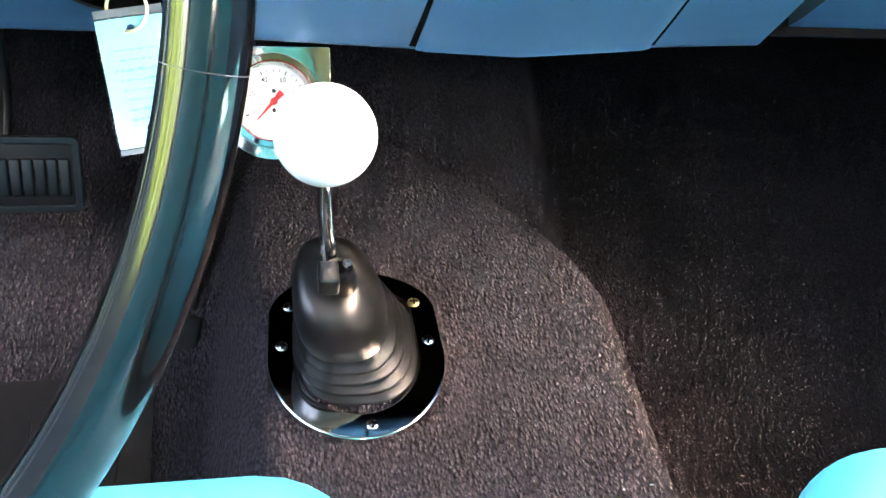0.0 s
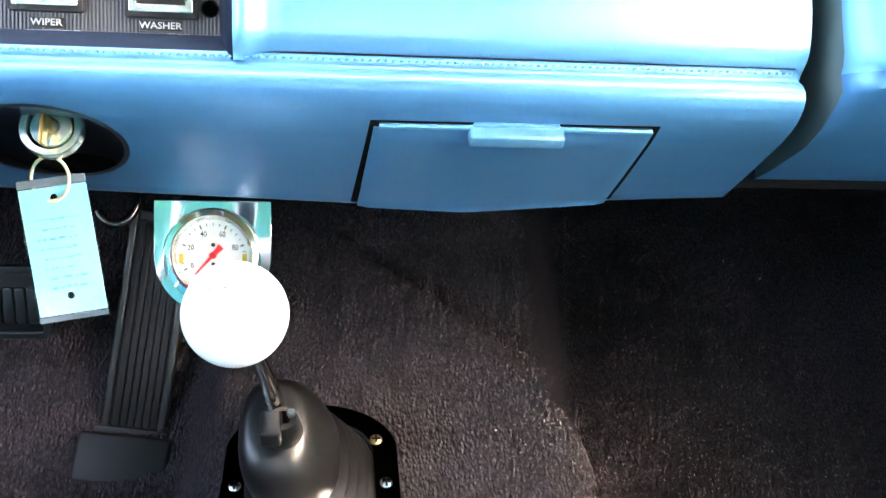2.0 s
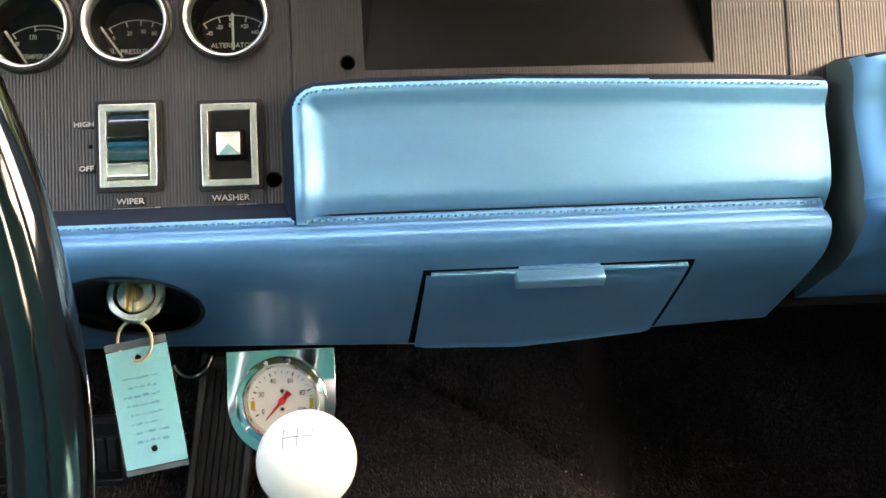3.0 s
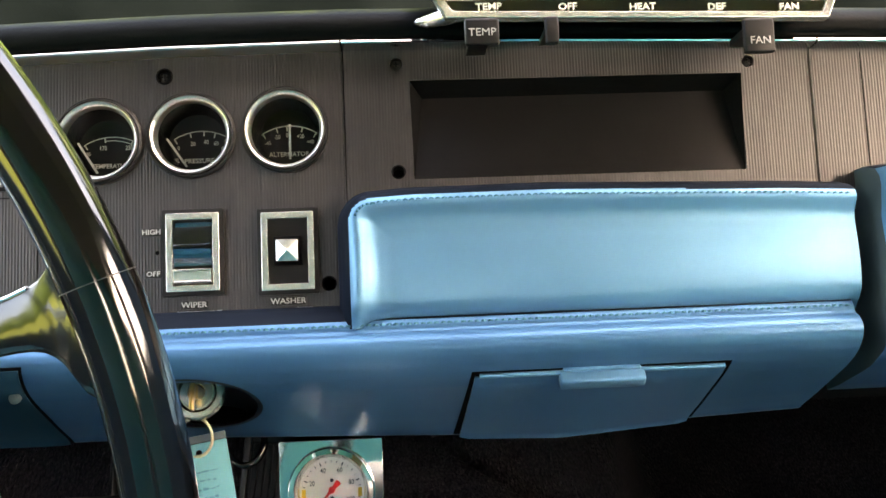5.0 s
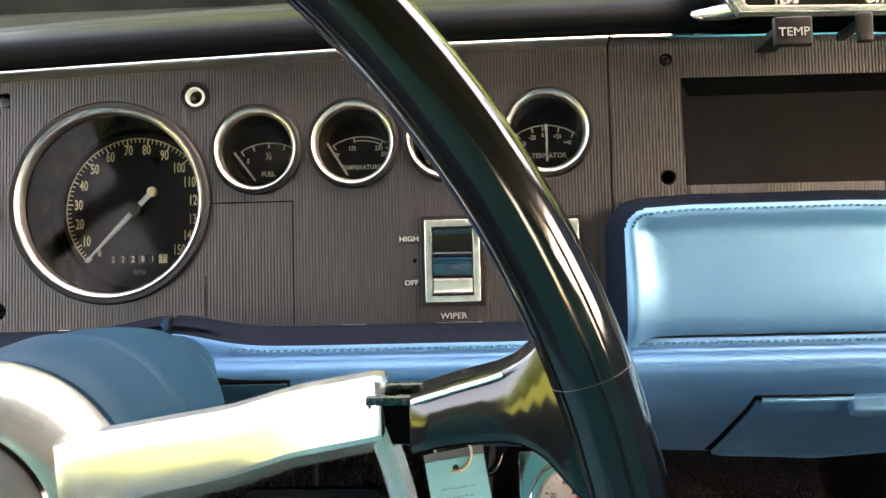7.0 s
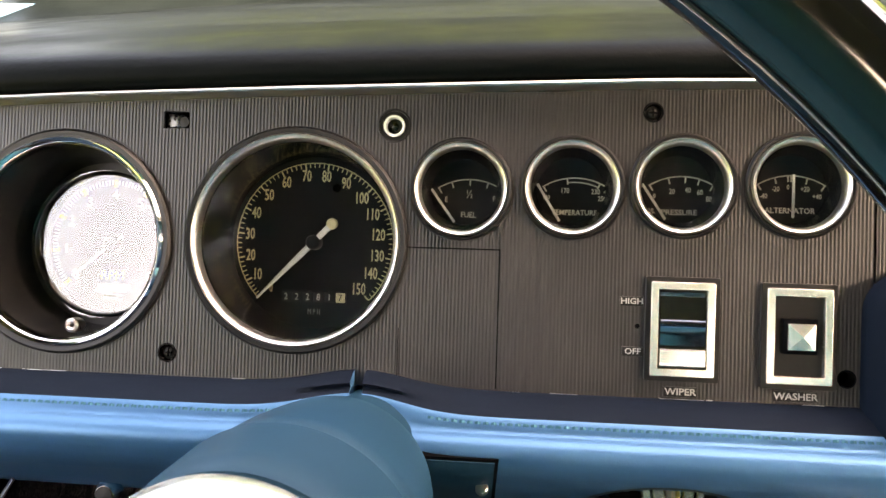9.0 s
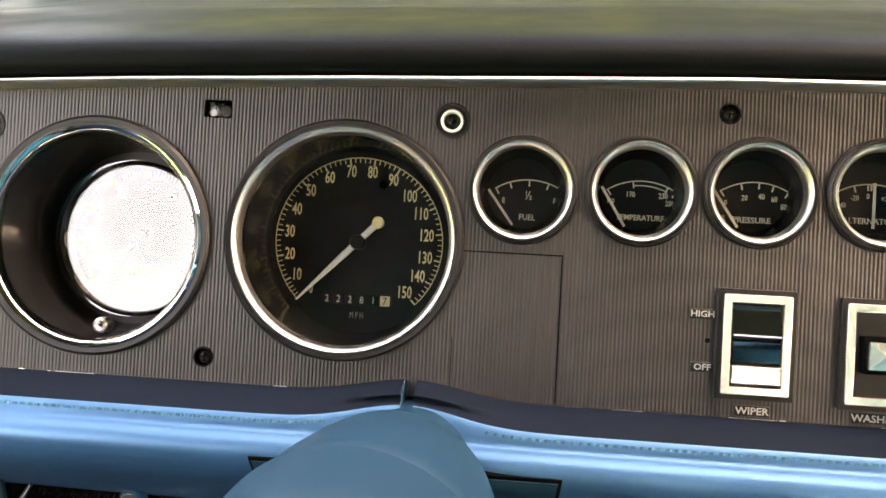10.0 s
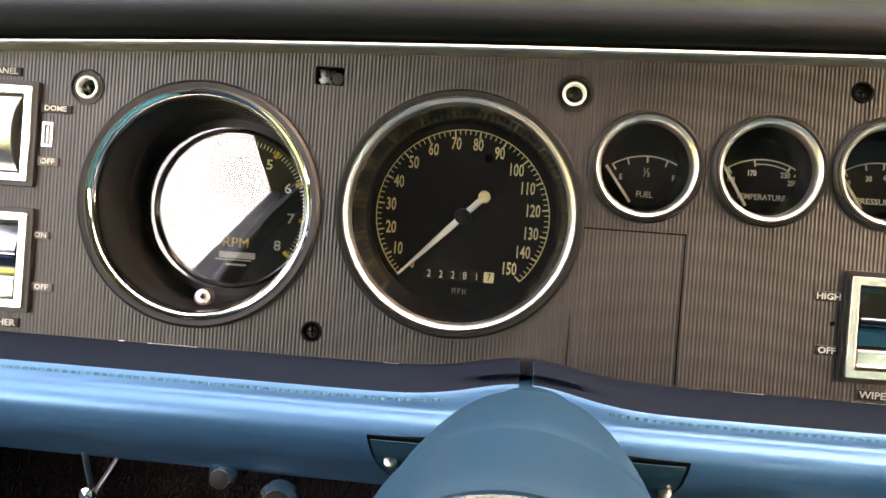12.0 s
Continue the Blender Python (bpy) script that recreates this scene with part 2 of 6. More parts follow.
# ------------------------------------------------------------ mesh helpers
def link_mesh(name, bm, material, parent=None, label="", smooth=True, angle=40):
    me = bpy.data.meshes.new(name)
    bmesh.ops.recalc_face_normals(bm, faces=bm.faces)
    if smooth:
        for f in bm.faces:
            f.smooth = True
        for e in bm.edges:
            if len(e.link_faces) == 2 and e.calc_face_angle(0) > radians(angle):
                e.smooth = False
    bm.to_mesh(me)
    bm.free()
    for mt in (material if isinstance(material, (list, tuple)) else [material]):
        me.materials.append(mt)
    ob = new(name, me)
    if parent is not None:
        ob.parent = parent
    if label:
        ob["label"] = label
    return ob


def part(name, bm, material, parent, label="", **kw):
    return link_mesh(name, bm, material, parent, label, **kw)


def thing(name, m, label, category, group="", kind=""):
    """An Empty that carries a thing's parts."""
    ob = new(name)
    ob.empty_display_size = 0.02
    ob.matrix_world = m
    return tagged(ob, label, category, group, kind)


def bm_box(x0, x1, y0, y1, z0, z1, bevel=0.0, seg=2):
    bm = bmesh.new()
    bmesh.ops.create_cube(bm, size=1)
    bmesh.ops.scale(bm, vec=(x1 - x0, y1 - y0, z1 - z0), verts=bm.verts)
    bmesh.ops.translate(bm, vec=((x0 + x1) / 2, (y0 + y1) / 2, (z0 + z1) / 2), verts=bm.verts)
    if bevel:
        bmesh.ops.bevel(bm, geom=list(bm.edges), offset=bevel, segments=seg, affect="EDGES", profile=0.5)
    return bm


def bm_lathe(profile, seg=64, axis="y", closed=False):
    """Turned body: profile rows (radius, along). axis y: along +y (into the dash); z: upwards."""
    bm = bmesh.new()
    rings = []
    for r, h in profile:
        ring = []
        for i in range(seg):
            a = 2 * math.pi * i / seg
            c, s = r * math.cos(a), r * math.sin(a)
            ring.append(bm.verts.new((c, h, s) if axis == "y" else (c, s, h)))
        rings.append(ring)
    n = len(rings)
    for k in range(n if closed else n - 1):
        a, b = rings[k], rings[(k + 1) % n]
        for i in range(seg):
            j = (i + 1) % seg
            bm.faces.new((a[i], a[j], b[j], b[i]))
    if not closed:
        for ring in (rings[0], rings[-1]):
            try:
                bm.faces.new(ring)
            except ValueError:
                pass
    bmesh.ops.remove_doubles(bm, verts=bm.verts, dist=1e-6)
    return bm


def bm_tube(points, radius, seg=12, closed=False, flat=1.0, radii=None):
    """A round bar along points."""
    bm = bmesh.new()
    pts = [Vector(p) for p in points]
    n = len(pts)
    rings, prev = [], None
    for i, p in enumerate(pts):
        a = pts[(i - 1) % n] if (closed or i > 0) else p
        b = pts[(i + 1) % n] if (closed or i < n - 1) else p
        t = (b - a).normalized()
        if prev is None:
            ref = Vector((0, 0, 1)) if abs(t.z) < 0.9 else Vector((1, 0, 0))
            u = t.cross(ref).normalized()
        else:
            u = (prev - t * prev.dot(t)).normalized()
        prev = u
        v = t.cross(u)
        r = radii[i] if radii else radius
        rings.append([bm.verts.new(p + r * (math.cos(2 * math.pi * k / seg) * u + flat * math.sin(2 * math.pi * k / seg) * v)) for k in range(seg)])
    m = n if closed else n - 1
    for i in range(m):
        a, b = rings[i], rings[(i + 1) % n]
        for k in range(seg):
            bm.faces.new((a[k], a[(k + 1) % seg], b[(k + 1) % seg], b[k]))
    if not closed:
        bm.faces.new(rings[0])
        bm.faces.new(rings[-1])
    return bm


def bm_sweep(profile, xs, shift=None, cap=True):
    """A profile of (y, z) rows drawn along x; shift(x, k, y, z) may move each point."""
    bm = bmesh.new()
    rows = []
    for x in xs:
        row = []
        for k, (y, z) in enumerate(profile):
            px, py, pz = (x, y, z) if shift is None else shift(x, k, y, z)
            row.append(bm.verts.new((px, py, pz)))
        rows.append(row)
    n = len(profile)
    for a, b in zip(rows, rows[1:]):
        for k in range(n):
            j = (k + 1) % n
            bm.faces.new((a[k], a[j], b[j], b[k]))
    if cap:
        bm.faces.new(rows[0])
        bm.faces.new(rows[-1])
    return bm


def merge(*bms):
    out = bms[0]
    for b in bms[1:]:
        me = bpy.data.meshes.new("tmp")
        b.to_mesh(me)
        b.free()
        out.from_mesh(me)
        bpy.data.meshes.remove(me)
    return out


def move(bm, x=0, y=0, z=0, m=None):
    if m is not None:
        bmesh.ops.transform(bm, matrix=m, verts=bm.verts)
    bmesh.ops.translate(bm, vec=(x, y, z), verts=bm.verts)
    return bm


def bm_plate(outline, holes, depth, bevel=0.0):
    """A flat plate in x and z with holes, front face at y = 0, depth going back."""
    cu = bpy.data.curves.new("plate", "CURVE")
    cu.dimensions, cu.fill_mode = "2D", "BOTH"
    cu.extrude, cu.bevel_depth, cu.resolution_u = depth / 2, bevel, 1
    for loop in [outline, *holes]:
        sp = cu.splines.new("POLY")
        sp.points.add(len(loop) - 1)
        for q, (x, z) in zip(sp.points, loop):
            q.co = (x, z, 0, 1)
        sp.use_cyclic_u = True
    ob = bpy.data.objects.new("plate", cu)
    scene.collection.objects.link(ob)
    me = bpy.data.meshes.new_from_object(ob.evaluated_get(bpy.context.evaluated_depsgraph_get()))
    bm = bmesh.new()
    bm.from_mesh(me)
    bpy.data.objects.remove(ob)
    bpy.data.curves.remove(cu)
    bpy.data.meshes.remove(me)
    bmesh.ops.transform(bm, matrix=Matrix(((1, 0, 0, 0), (0, 0, -1, depth / 2), (0, 1, 0, 0), (0, 0, 0, 1))), verts=bm.verts)
    return bm


def circle(cx, cz, r, n=64):
    return [(cx + r * math.cos(2 * math.pi * i / n), cz + r * math.sin(2 * math.pi * i / n)) for i in range(n)]


def rect(x0, x1, z0, z1, r=0.0, n=5):
    if not r:
        return [(x0, z0), (x1, z0), (x1, z1), (x0, z1)]
    out = []
    for cx, cz, a0 in ((x1 - r, z0 + r, -90), (x1 - r, z1 - r, 0), (x0 + r, z1 - r, 90), (x0 + r, z0 + r, 180)):
        for i in range(n + 1):
            a = radians(a0 + 90 * i / n)
            out.append((cx + r * math.cos(a), cz + r * math.sin(a)))
    return out


def bm_text(body, size, x, z, y=0.0, thick=0.0003, align="CENTER", width=1.0, turn=0.0, bold=0.0):
    """Letters facing the driver (towards -y), centred on (x, z)."""
    cu = bpy.data.curves.new("letters", "FONT")
    cu.body, cu.size, cu.extrude, cu.resolution_u = body, size, thick / 2, 2
    cu.align_x, cu.align_y, cu.offset = align, "CENTER", bold
    ob = bpy.data.objects.new("letters", cu)
    scene.collection.objects.link(ob)
    me = bpy.data.meshes.new_from_object(ob.evaluated_get(bpy.context.evaluated_depsgraph_get()))
    bm = bmesh.new()
    bm.from_mesh(me)
    bpy.data.objects.remove(ob)
    bpy.data.curves.remove(cu)
    bpy.data.meshes.remove(me)
    m = Matrix.Translation((x, y, z)) @ Matrix.Rotation(radians(turn), 4, "Y") @ Matrix.Rotation(radians(90), 4, "X") @ Matrix.Diagonal((width, 1, 1, 1))
    bmesh.ops.transform(bm, matrix=m, verts=bm.verts)
    return bm


def frange(a, b, n):
    return [a + (b - a) * i / (n - 1) for i in range(n)]


def at(x, y, z, rx=0, ry=0, rz=0):
    """A pose in the dash's frame, as a world matrix."""
    return D @ pose(x, y, z, rx, ry, rz)


def basis(o, x, y, z):
    """A pose in the dash's frame from an origin and axes."""
    return D @ Matrix(((x[0], y[0], z[0], o[0]), (x[1], y[1], z[1], o[1]), (x[2], y[2], z[2], o[2]), (0, 0, 0, 1)))


# ------------------------------------------------------------ the car round the camera, in level metres


def level(x, y, z):
    """A place in level layout units (y ahead, z over the dash's origin) as a world place."""
    return Vector((x * K, y * K, z * K + 0.47))


bm = bmesh.new()
bmesh.ops.create_grid(bm, x_segments=60, y_segments=60, size=400)
move(bm, z=-0.42)
tagged(link_mesh("ground", bm, GRASS), "sunlit green grass ground outside the car", "ground", kind="structure")


LEAF = vary(mat("tree_leaves", (0.046, 0.082, 0.016), 0.6, spec=0.3), 0.7, 0.45, detail=6)


def tree_line(name, x0, x1, y0, y1, height, count, seed, label):
    """A bank of trees: a bumpy dense mass with loose leaf sprays all over it."""
    rng = np.random.default_rng(seed)
    L = math.hypot(x1 - x0, y1 - y0)
    ux, uy = (x1 - x0) / L, (y1 - y0) / L
    crowns = []
    d = 0.0
    while d < L:
        crowns.append((d, rng.uniform(-0.6, 0.6), height * rng.uniform(0.75, 1.05), rng.uniform(1.3, 2.2)))
        d += rng.uniform(1.3, 2.2)
    c = rng.integers(0, len(crowns), count)
    C = np.array(crowns)[c]
    a, h = rng.uniform(0, 2 * np.pi, count), rng.uniform(0, 1, count)
    r = C[:, 3] * np.sqrt(np.clip(1 - (2 * h - 0.9) ** 2 * 0.8, 0.05, 1)) * rng.uniform(0.75, 1.08, count)
    along, off = C[:, 0] + r * np.cos(a), C[:, 1] + r * np.sin(a)
    P0 = np.stack([x0 + ux * along - uy * off, y0 + uy * along + ux * off, -0.42 + C[:, 2] * h], -1)
    u = rng.normal(size=(count, 3))
    u /= np.linalg.norm(u, axis=1)[:, None]
    v = np.cross(u, rng.normal(size=(count, 3)))
    v /= np.linalg.norm(v, axis=1)[:, None]
    sz = rng.uniform(0.12, 0.32, count)[:, None]
    V = np.stack([P0 - u * sz, P0 + v * sz * 0.6, P0 + u * sz, P0 - v * sz * 0.6], 1).reshape(-1, 3)
    Fc = np.arange(count * 4).reshape(-1, 4)
    me = bpy.data.meshes.new(name)
    me.from_pydata(V.tolist(), [], Fc.tolist())
    me.materials.append(LEAF)
    tagged(new(name, me), label, "trees", kind="stuff")
    bm = bmesh.new()
    for d, o, hh, rr in crowns:
        bmesh.ops.create_icosphere(bm, subdivisions=2, radius=1, matrix=Matrix.Translation((x0 + ux * d - uy * o, y0 + uy * d + ux * o, -0.42 + hh * 0.48)) @ Matrix.Diagonal((rr * 0.85, rr * 0.85, hh * 0.46, 1)))
    tagged(link_mesh("tree_mass", bm, LEAF), "shaded inner foliage of the far trees", "trees", kind="stuff")


tree_line("far_trees", -2.5, 16, 8.5, 7.5, 7.6, 7000, 11, "dark green trees ahead of the parked car")
# these three tree lines are unseen, added to shape light and reflections
tree_line("added_trees_across", 17, 19, 9, -20, 3.6, 6000, 14, "unseen trees added beyond the passenger side to cut low sky")
tree_line("added_trees_behind", -24, 6, -24, -30, 4.0, 5000, 13, "unseen trees added behind the car to bound the reflected sky")
tree_line("added_trees_beside", -48, -44, -40, 20.0, 11.0, 12000, 12, "unseen sunlit trees added to give the wheel green reflections")


def slab(name, pts, thick, material, label, category):
    """A panel from four level corners, thickened along its normal."""
    vs = [level(*p) for p in pts]
    n = (vs[1] - vs[0]).cross(vs[-1] - vs[0]).normalized() * thick
    bm = bmesh.new()
    a = [bm.verts.new(v) for v in vs]
    b = [bm.verts.new(v + n) for v in vs]
    bm.faces.new(a)
    bm.faces.new(b[::-1])
    for i in range(len(a)):
        j = (i + 1) % len(a)
        bm.faces.new((a[i], b[i], b[j], a[j]))
    bmesh.ops.recalc_face_normals(bm, faces=bm.faces)
    return tagged(link_mesh(name, bm, material, smooth=False), label, category, kind="structure")


# unseen cabin shell: its openings and dark linings are set to shape the light
XL, XR = -0.52, 1.30
slab("ceiling", [(XL, -0.70, 0.71), (XR, -0.70, 0.71), (XR, -0.12, 0.59), (XL, -0.12, 0.59)], 0.03, LINER, "dark cloth headliner under the roof", "ceiling")
slab("ceiling_rear", [(XL, -1.85, 0.45), (XR, -1.85, 0.45), (XR, -0.701, 0.71), (XL, -0.701, 0.71)], 0.03, LINER, "dark cloth headliner falling to the rear window", "ceiling")
slab("wall_left", [(XL, -1.9, -0.72), (XL, -1.0, -0.72), (XL, -0.98, 0.0), (XL, -0.92, 0.20), (XL, -1.40, 0.585), (XL, -1.9, 0.52)], 0.05, DOORCARD, "blue vinyl rear quarter behind the open driver's door, rising to the roof", "door panel")
slab("wall_left_kick_panel", [(XL, -0.20, -0.86), (XL, 0.9, -0.86), (XL, 0.9, 0.10), (XL, -0.16, 0.10)], 0.05, DOORCARD, "unseen blue kick panel ahead of the open driver's door, lengthened for shade", "panel")
slab("wall_right", [(XR, 0.9, -0.86), (XR, 0.9, 0.08), (XR, -0.10, 0.56), (XR, -0.32, 0.56), (XR, -0.30, 0.22), (XR, -0.74, 0.22), (XR, -0.76, 0.60), (XR, -0.94, 0.60), (XR, -0.97, 0.20), (XR, -1.50, 0.20), (XR, -1.62, 0.50), (XR, -1.9, 0.46), (XR, -1.9, -0.86)], 0.05, DOORCARD, "unseen blue passenger-side wall, its openings cut to steer light", "door panel")
# added panel across the open doorway keeps low light off the floor
slab("wall_left_shade", [(XL, -0.99, -0.72), (XL, -0.201, -0.72), (XL, -0.187, -0.09), (XL, -0.978, -0.09)], 0.05, DOORCARD, "unseen blue panel added low in the driver's doorway to shade the floor", "door panel")
# two unseen rails, added to keep high sky light out of the footwells
slab("trim_light_block", [(XR, -0.12, 0.50), (XR, -0.12, 0.60), (XR, -0.70, 0.72), (XR, -1.52, 0.55), (XR, -1.52, 0.52), (XR, -1.20, 0.56), (XR, -0.50, 0.56)], 0.04, DOORCARD, "unseen rail added over the passenger window to cut high light", "trim")
slab("trim_light_block_driver", [(XL, -0.12, 0.39), (XL, -0.12, 0.60), (XL, -0.70, 0.72), (XL, -0.72, 0.715), (XL, -0.72, 0.39)], 0.04, DOORCARD, "unseen rail added over the open driver's door to cut high light", "trim")
slab("wall_rear", [(XR, -1.9, -0.86), (XL, -1.9, -0.86), (XL, -1.86, 0.12), (XR, -1.86, 0.12)], 0.05, DOORCARD, "blue vinyl rear bulkhead below the rear window", "wall")
# unseen panels added to narrow the light from the rear window
for xa, xb in ((XL, 0.04), (0.86, XR)):
    slab("wall_rear_light_block", [(xb, -1.86, 0.12), (xa, -1.86, 0.12), (xa, -1.84, 0.46), (xb, -1.84, 0.46)], 0.05, DOORCARD, "unseen panel added beside the rear window to narrow its light", "pillar")
# slab added to close a light leak between dash and firewall
slab("cowl", [(XL, 0.30, 0.04), (XR, 0.30, 0.04), (XR, 0.62, 0.085), (XL, 0.62, 0.085)], 0.02, DASHTOP, "dark cowl added under the windscreen to shut light out of the footwells", "cowl")
slab("wall_front", [(XL, 0.88, -0.86), (XR, 0.88, -0.86), (XR, 0.64, 0.20), (XL, 0.64, 0.20)], 0.04, DASHTOP, "dark firewall behind the dash", "wall")
for px in (XL + 0.03, XR - 0.03):
    for (ya, za), (yb, zb) in (((0.5, 0.16), (-0.10, 0.59)),):
        bm = bm_tube([level(px, ya, za), level(px, (ya + yb) / 2, (za + zb) / 2 + 0.01), level(px, yb, zb)], 0.03, seg=10)
        tagged(link_mesh("pillar", bm, DOORCARD), "blue painted roof pillar beside the window", "pillar", kind="structure")


# carpet: floor pan, toe board and transmission hump in one moulded sheet
def smax(a, b, k=0.035):
    h = np.clip(0.5 + 0.5 * (a - b) / k, 0, 1)
    return b + (a - b) * h + k * h * (1 - h)


def carpet_z(x, y):
    x, y = np.asarray(x, float), np.asarray(y, float)
    deep = np.clip((x - 0.56) / 0.12, 0, 1)
    deep = deep * deep * (3 - 2 * deep)
    base = smax(np.full_like(y, -0.575), -0.487 + 0.80 * (y - 0.135 - 0.22 * deep), 0.06)
    top = smax(np.full_like(y, -0.50), -0.4525 + 0.37 * y, 0.03)
    left = 0.27 - 0.06 * np.clip(y + 0.1, 0, 0.5)
    right = 0.612 - 2.2 * np.clip(y - 0.08, 0, 0.4) ** 1.6
    a = np.clip((left + 0.03 - x) / 0.15, 0, 1)
    b = np.clip((x - right + 0.045) / 0.095, 0, 1)
    side = (1 - a * a * (3 - 2 * a)) * (1 - b ** 2.2)
    hump = -0.80 + (top + 0.80) * side
    return smax(base - 0.13 * deep, hump, 0.03)


def make_carpet():
    def axis(lo, a, b, hi, fine, coarse):
        return np.concatenate([np.arange(lo, a, coarse), np.arange(a, b, fine), np.arange(b, hi + coarse, coarse)])
    xs = axis(XL, 0.0, 0.95, XR, 0.005, 0.04)
    ys = axis(-1.88, -0.25, 0.60, 0.86, 0.005, 0.04)
    X, Y = np.meshgrid(xs, ys)
    Z = carpet_z(X, Y)
    rng = np.random.default_rng(3)
    Z = Z + rng.normal(0, 0.0006, Z.shape)
    V = np.stack([X * K, Y * K, Z * K + 0.47], -1).reshape(-1, 3)
    n, m = len(ys), len(xs)
    i = np.arange(n * m).reshape(n, m)
    F = np.stack([i[:-1, :-1], i[:-1, 1:], i[1:, 1:], i[1:, :-1]], -1).reshape(-1, 4)
    me = bpy.data.meshes.new("floor")
    me.from_pydata(V.tolist(), [], F.tolist())
    me.polygons.foreach_set("use_smooth", [True] * len(F))
    me.materials.append(CARPET)
    return tagged(new("floor", me), "black loop-pile carpet moulded over the transmission hump", "carpet", kind="structure")


make_carpet()


def lint():
    rnd = random.Random(21)
    bm = bmesh.new()
    for i in range(14):
        x, y = rnd.uniform(0.45, 0.95), rnd.uniform(-0.12, 0.30)
        a, l = rnd.uniform(0, 3.1), rnd.uniform(0.0005, 0.0014)
        c = level(x, y, float(carpet_z(x, y)) + 0.002)
        d = Vector((math.cos(a), math.sin(a), 0)) * l
        bm = merge(bm, bm_tube([c - d, c + Vector((0, 0, 0.0006)), c + d], 0.00035, seg=5))
    return tagged(link_mesh("lint", bm, WHITE), "white specks of lint on the black carpet", "lint", kind="stuff")


lint()


# ------------------------------------------------------------ seats
def bucket_seat(x0, x1, y, label):
    s = thing("bucket_seat", Matrix.Translation(level((x0 + x1) / 2, y, -0.571)), label, "car seat", group="front bucket seats")
    w = (x1 - x0) * K / 2
    bm = bm_box(-w, w, -0.28, 0.230, 0.07, 0.268, bevel=0.040, seg=6)
    part("cushion", bm, SEAT, s)
    # unseen backrest, made overwide to block light from the rear window
    bm = bm_box(-w * 1.18, w * 1.18, -0.40, -0.28, 0.10, 0.75, bevel=0.05, seg=5)
    part("backrest", bm, SEAT, s)
    part("seat_base", bm_box(-w * 0.85, w * 0.85, -0.25, 0.19, 0.0, 0.07, bevel=0.01), BLACK, s)
    return s


bucket_seat(-0.22, 0.328, -0.549, "pale blue vinyl driver's bucket seat")
bucket_seat(0.501, 1.046, -0.560, "pale blue vinyl passenger bucket seat")


# ------------------------------------------------------------ dash structure
def zs(x):
    """Height of the bright strip along the top of the dash face."""
    return float(np.interp(x, [-0.46, -0.256, -0.126, -0.01, 0.10, 0.20, 0.315, 0.45, 0.687, 1.1], [0.060, 0.0735, 0.0805, 0.0850, 0.0885, 0.0915, 0.0925, 0.0905, 0.0834, 0.070]))


XS = frange(-0.515, 1.29, 90)
prof = [(0.012, -0.004), (-0.008, -0.0035), (-0.0125, -0.001), (-0.0140, 0.003), (-0.0135, 0.008), (-0.011, 0.0135), (-0.002, 0.0195), (0.012, 0.026),
        (0.05, 0.041), (0.12, 0.067), (0.22, 0.104), (0.36, 0.156), (0.52, 0.214), (0.52, 0.19), (0.05, 0.01)]
bm = bm_sweep(prof, XS, lambda x, k, y, z: (x, y, zs(x) + 0.0056 + z))
dash_top = link_mesh("dash_top", bm, DASHTOP, angle=70)
dash_top.matrix_world = D
tagged(dash_top, "dark blue-black padded dash top under the windscreen", "dashboard", kind="structure")
for x0, x1, mtl, lab in ((-0.515, 0.3165, CHROME_DULL, "aged yellowish chrome strip along the dash top"), (0.3178, 0.6365, CHROME, "bright chrome strip above the blanking panel"), (0.6378, 1.29, CHROME, "bright chrome strip above the glovebox panel")):
    prof = [(0.004, -0.0026), (-0.010, -0.0026), (-0.0128, -0.0016), (-0.0136, -0.0006), (-0.0132, 0.0004), (-0.0118, 0.0010), (0.004, 0.0012)]
    bm = bm_sweep(prof, frange(x0, x1, 40), lambda x, k, y, z: (x, y, zs(x) + z))
    o = link_mesh("trim", bm, mtl, angle=25)
    o.matrix_world = D
    tagged(o, lab, "trim", kind="structure")

# the lower padded dash: ledge, stitched nose, face falling away to the bottom edge
PAD = [(0.010, -0.0795), (-0.003, -0.0812), (-0.0110, -0.0848), (-0.0170, -0.0888), (-0.0210, -0.0922), (-0.0230, -0.0950), (-0.0238, -0.0975), (-0.0246, -0.0996), (-0.0290, -0.1020),
       (-0.0325, -0.1060), (-0.0334, -0.1105), (-0.0314, -0.1158), (-0.0264, -0.1218), (-0.0180, -0.1286), (-0.0065, -0.1358), (0.0070, -0.1426), (0.0220, -0.1500), (0.0380, -0.1580),
       (0.0540, -0.1655), (0.0640, -0.1700), (0.0690, -0.1725), (0.0730, -0.1735), (0.0765, -0.1720), (0.0780, -0.1660), (0.0700, -0.1400), (0.03, -0.11)]


def fine(pr, step):
    out = []
    for (a, b), (c, d) in zip(pr, pr[1:]):
        n = max(1, int(math.hypot(c - a, d - b) / step))
        out += [(a + (c - a) * i / n, b + (d - b) * i / n) for i in range(n)]
    return out + [pr[-1]]


FACE_Z = np.array([z for y, z in PAD[10:21]])[::-1]
FACE_Y = np.array([y for y, z in PAD[10:21]])[::-1]


def face_y(z):
    """Where the padded face lies at a height."""
    return float(np.interp(z, FACE_Z, FACE_Y))


def drop(x):
    """The bottom edge hangs a little lower under the drawer."""
    return float(np.interp(x, [-0.46, 0.2, 0.38, 0.46, 0.56, 0.65], [0.010, 0.006, -0.0005, -0.0035, 0.0035, 0.007]))


IGX, IGZ = 0.2122, -0.1438


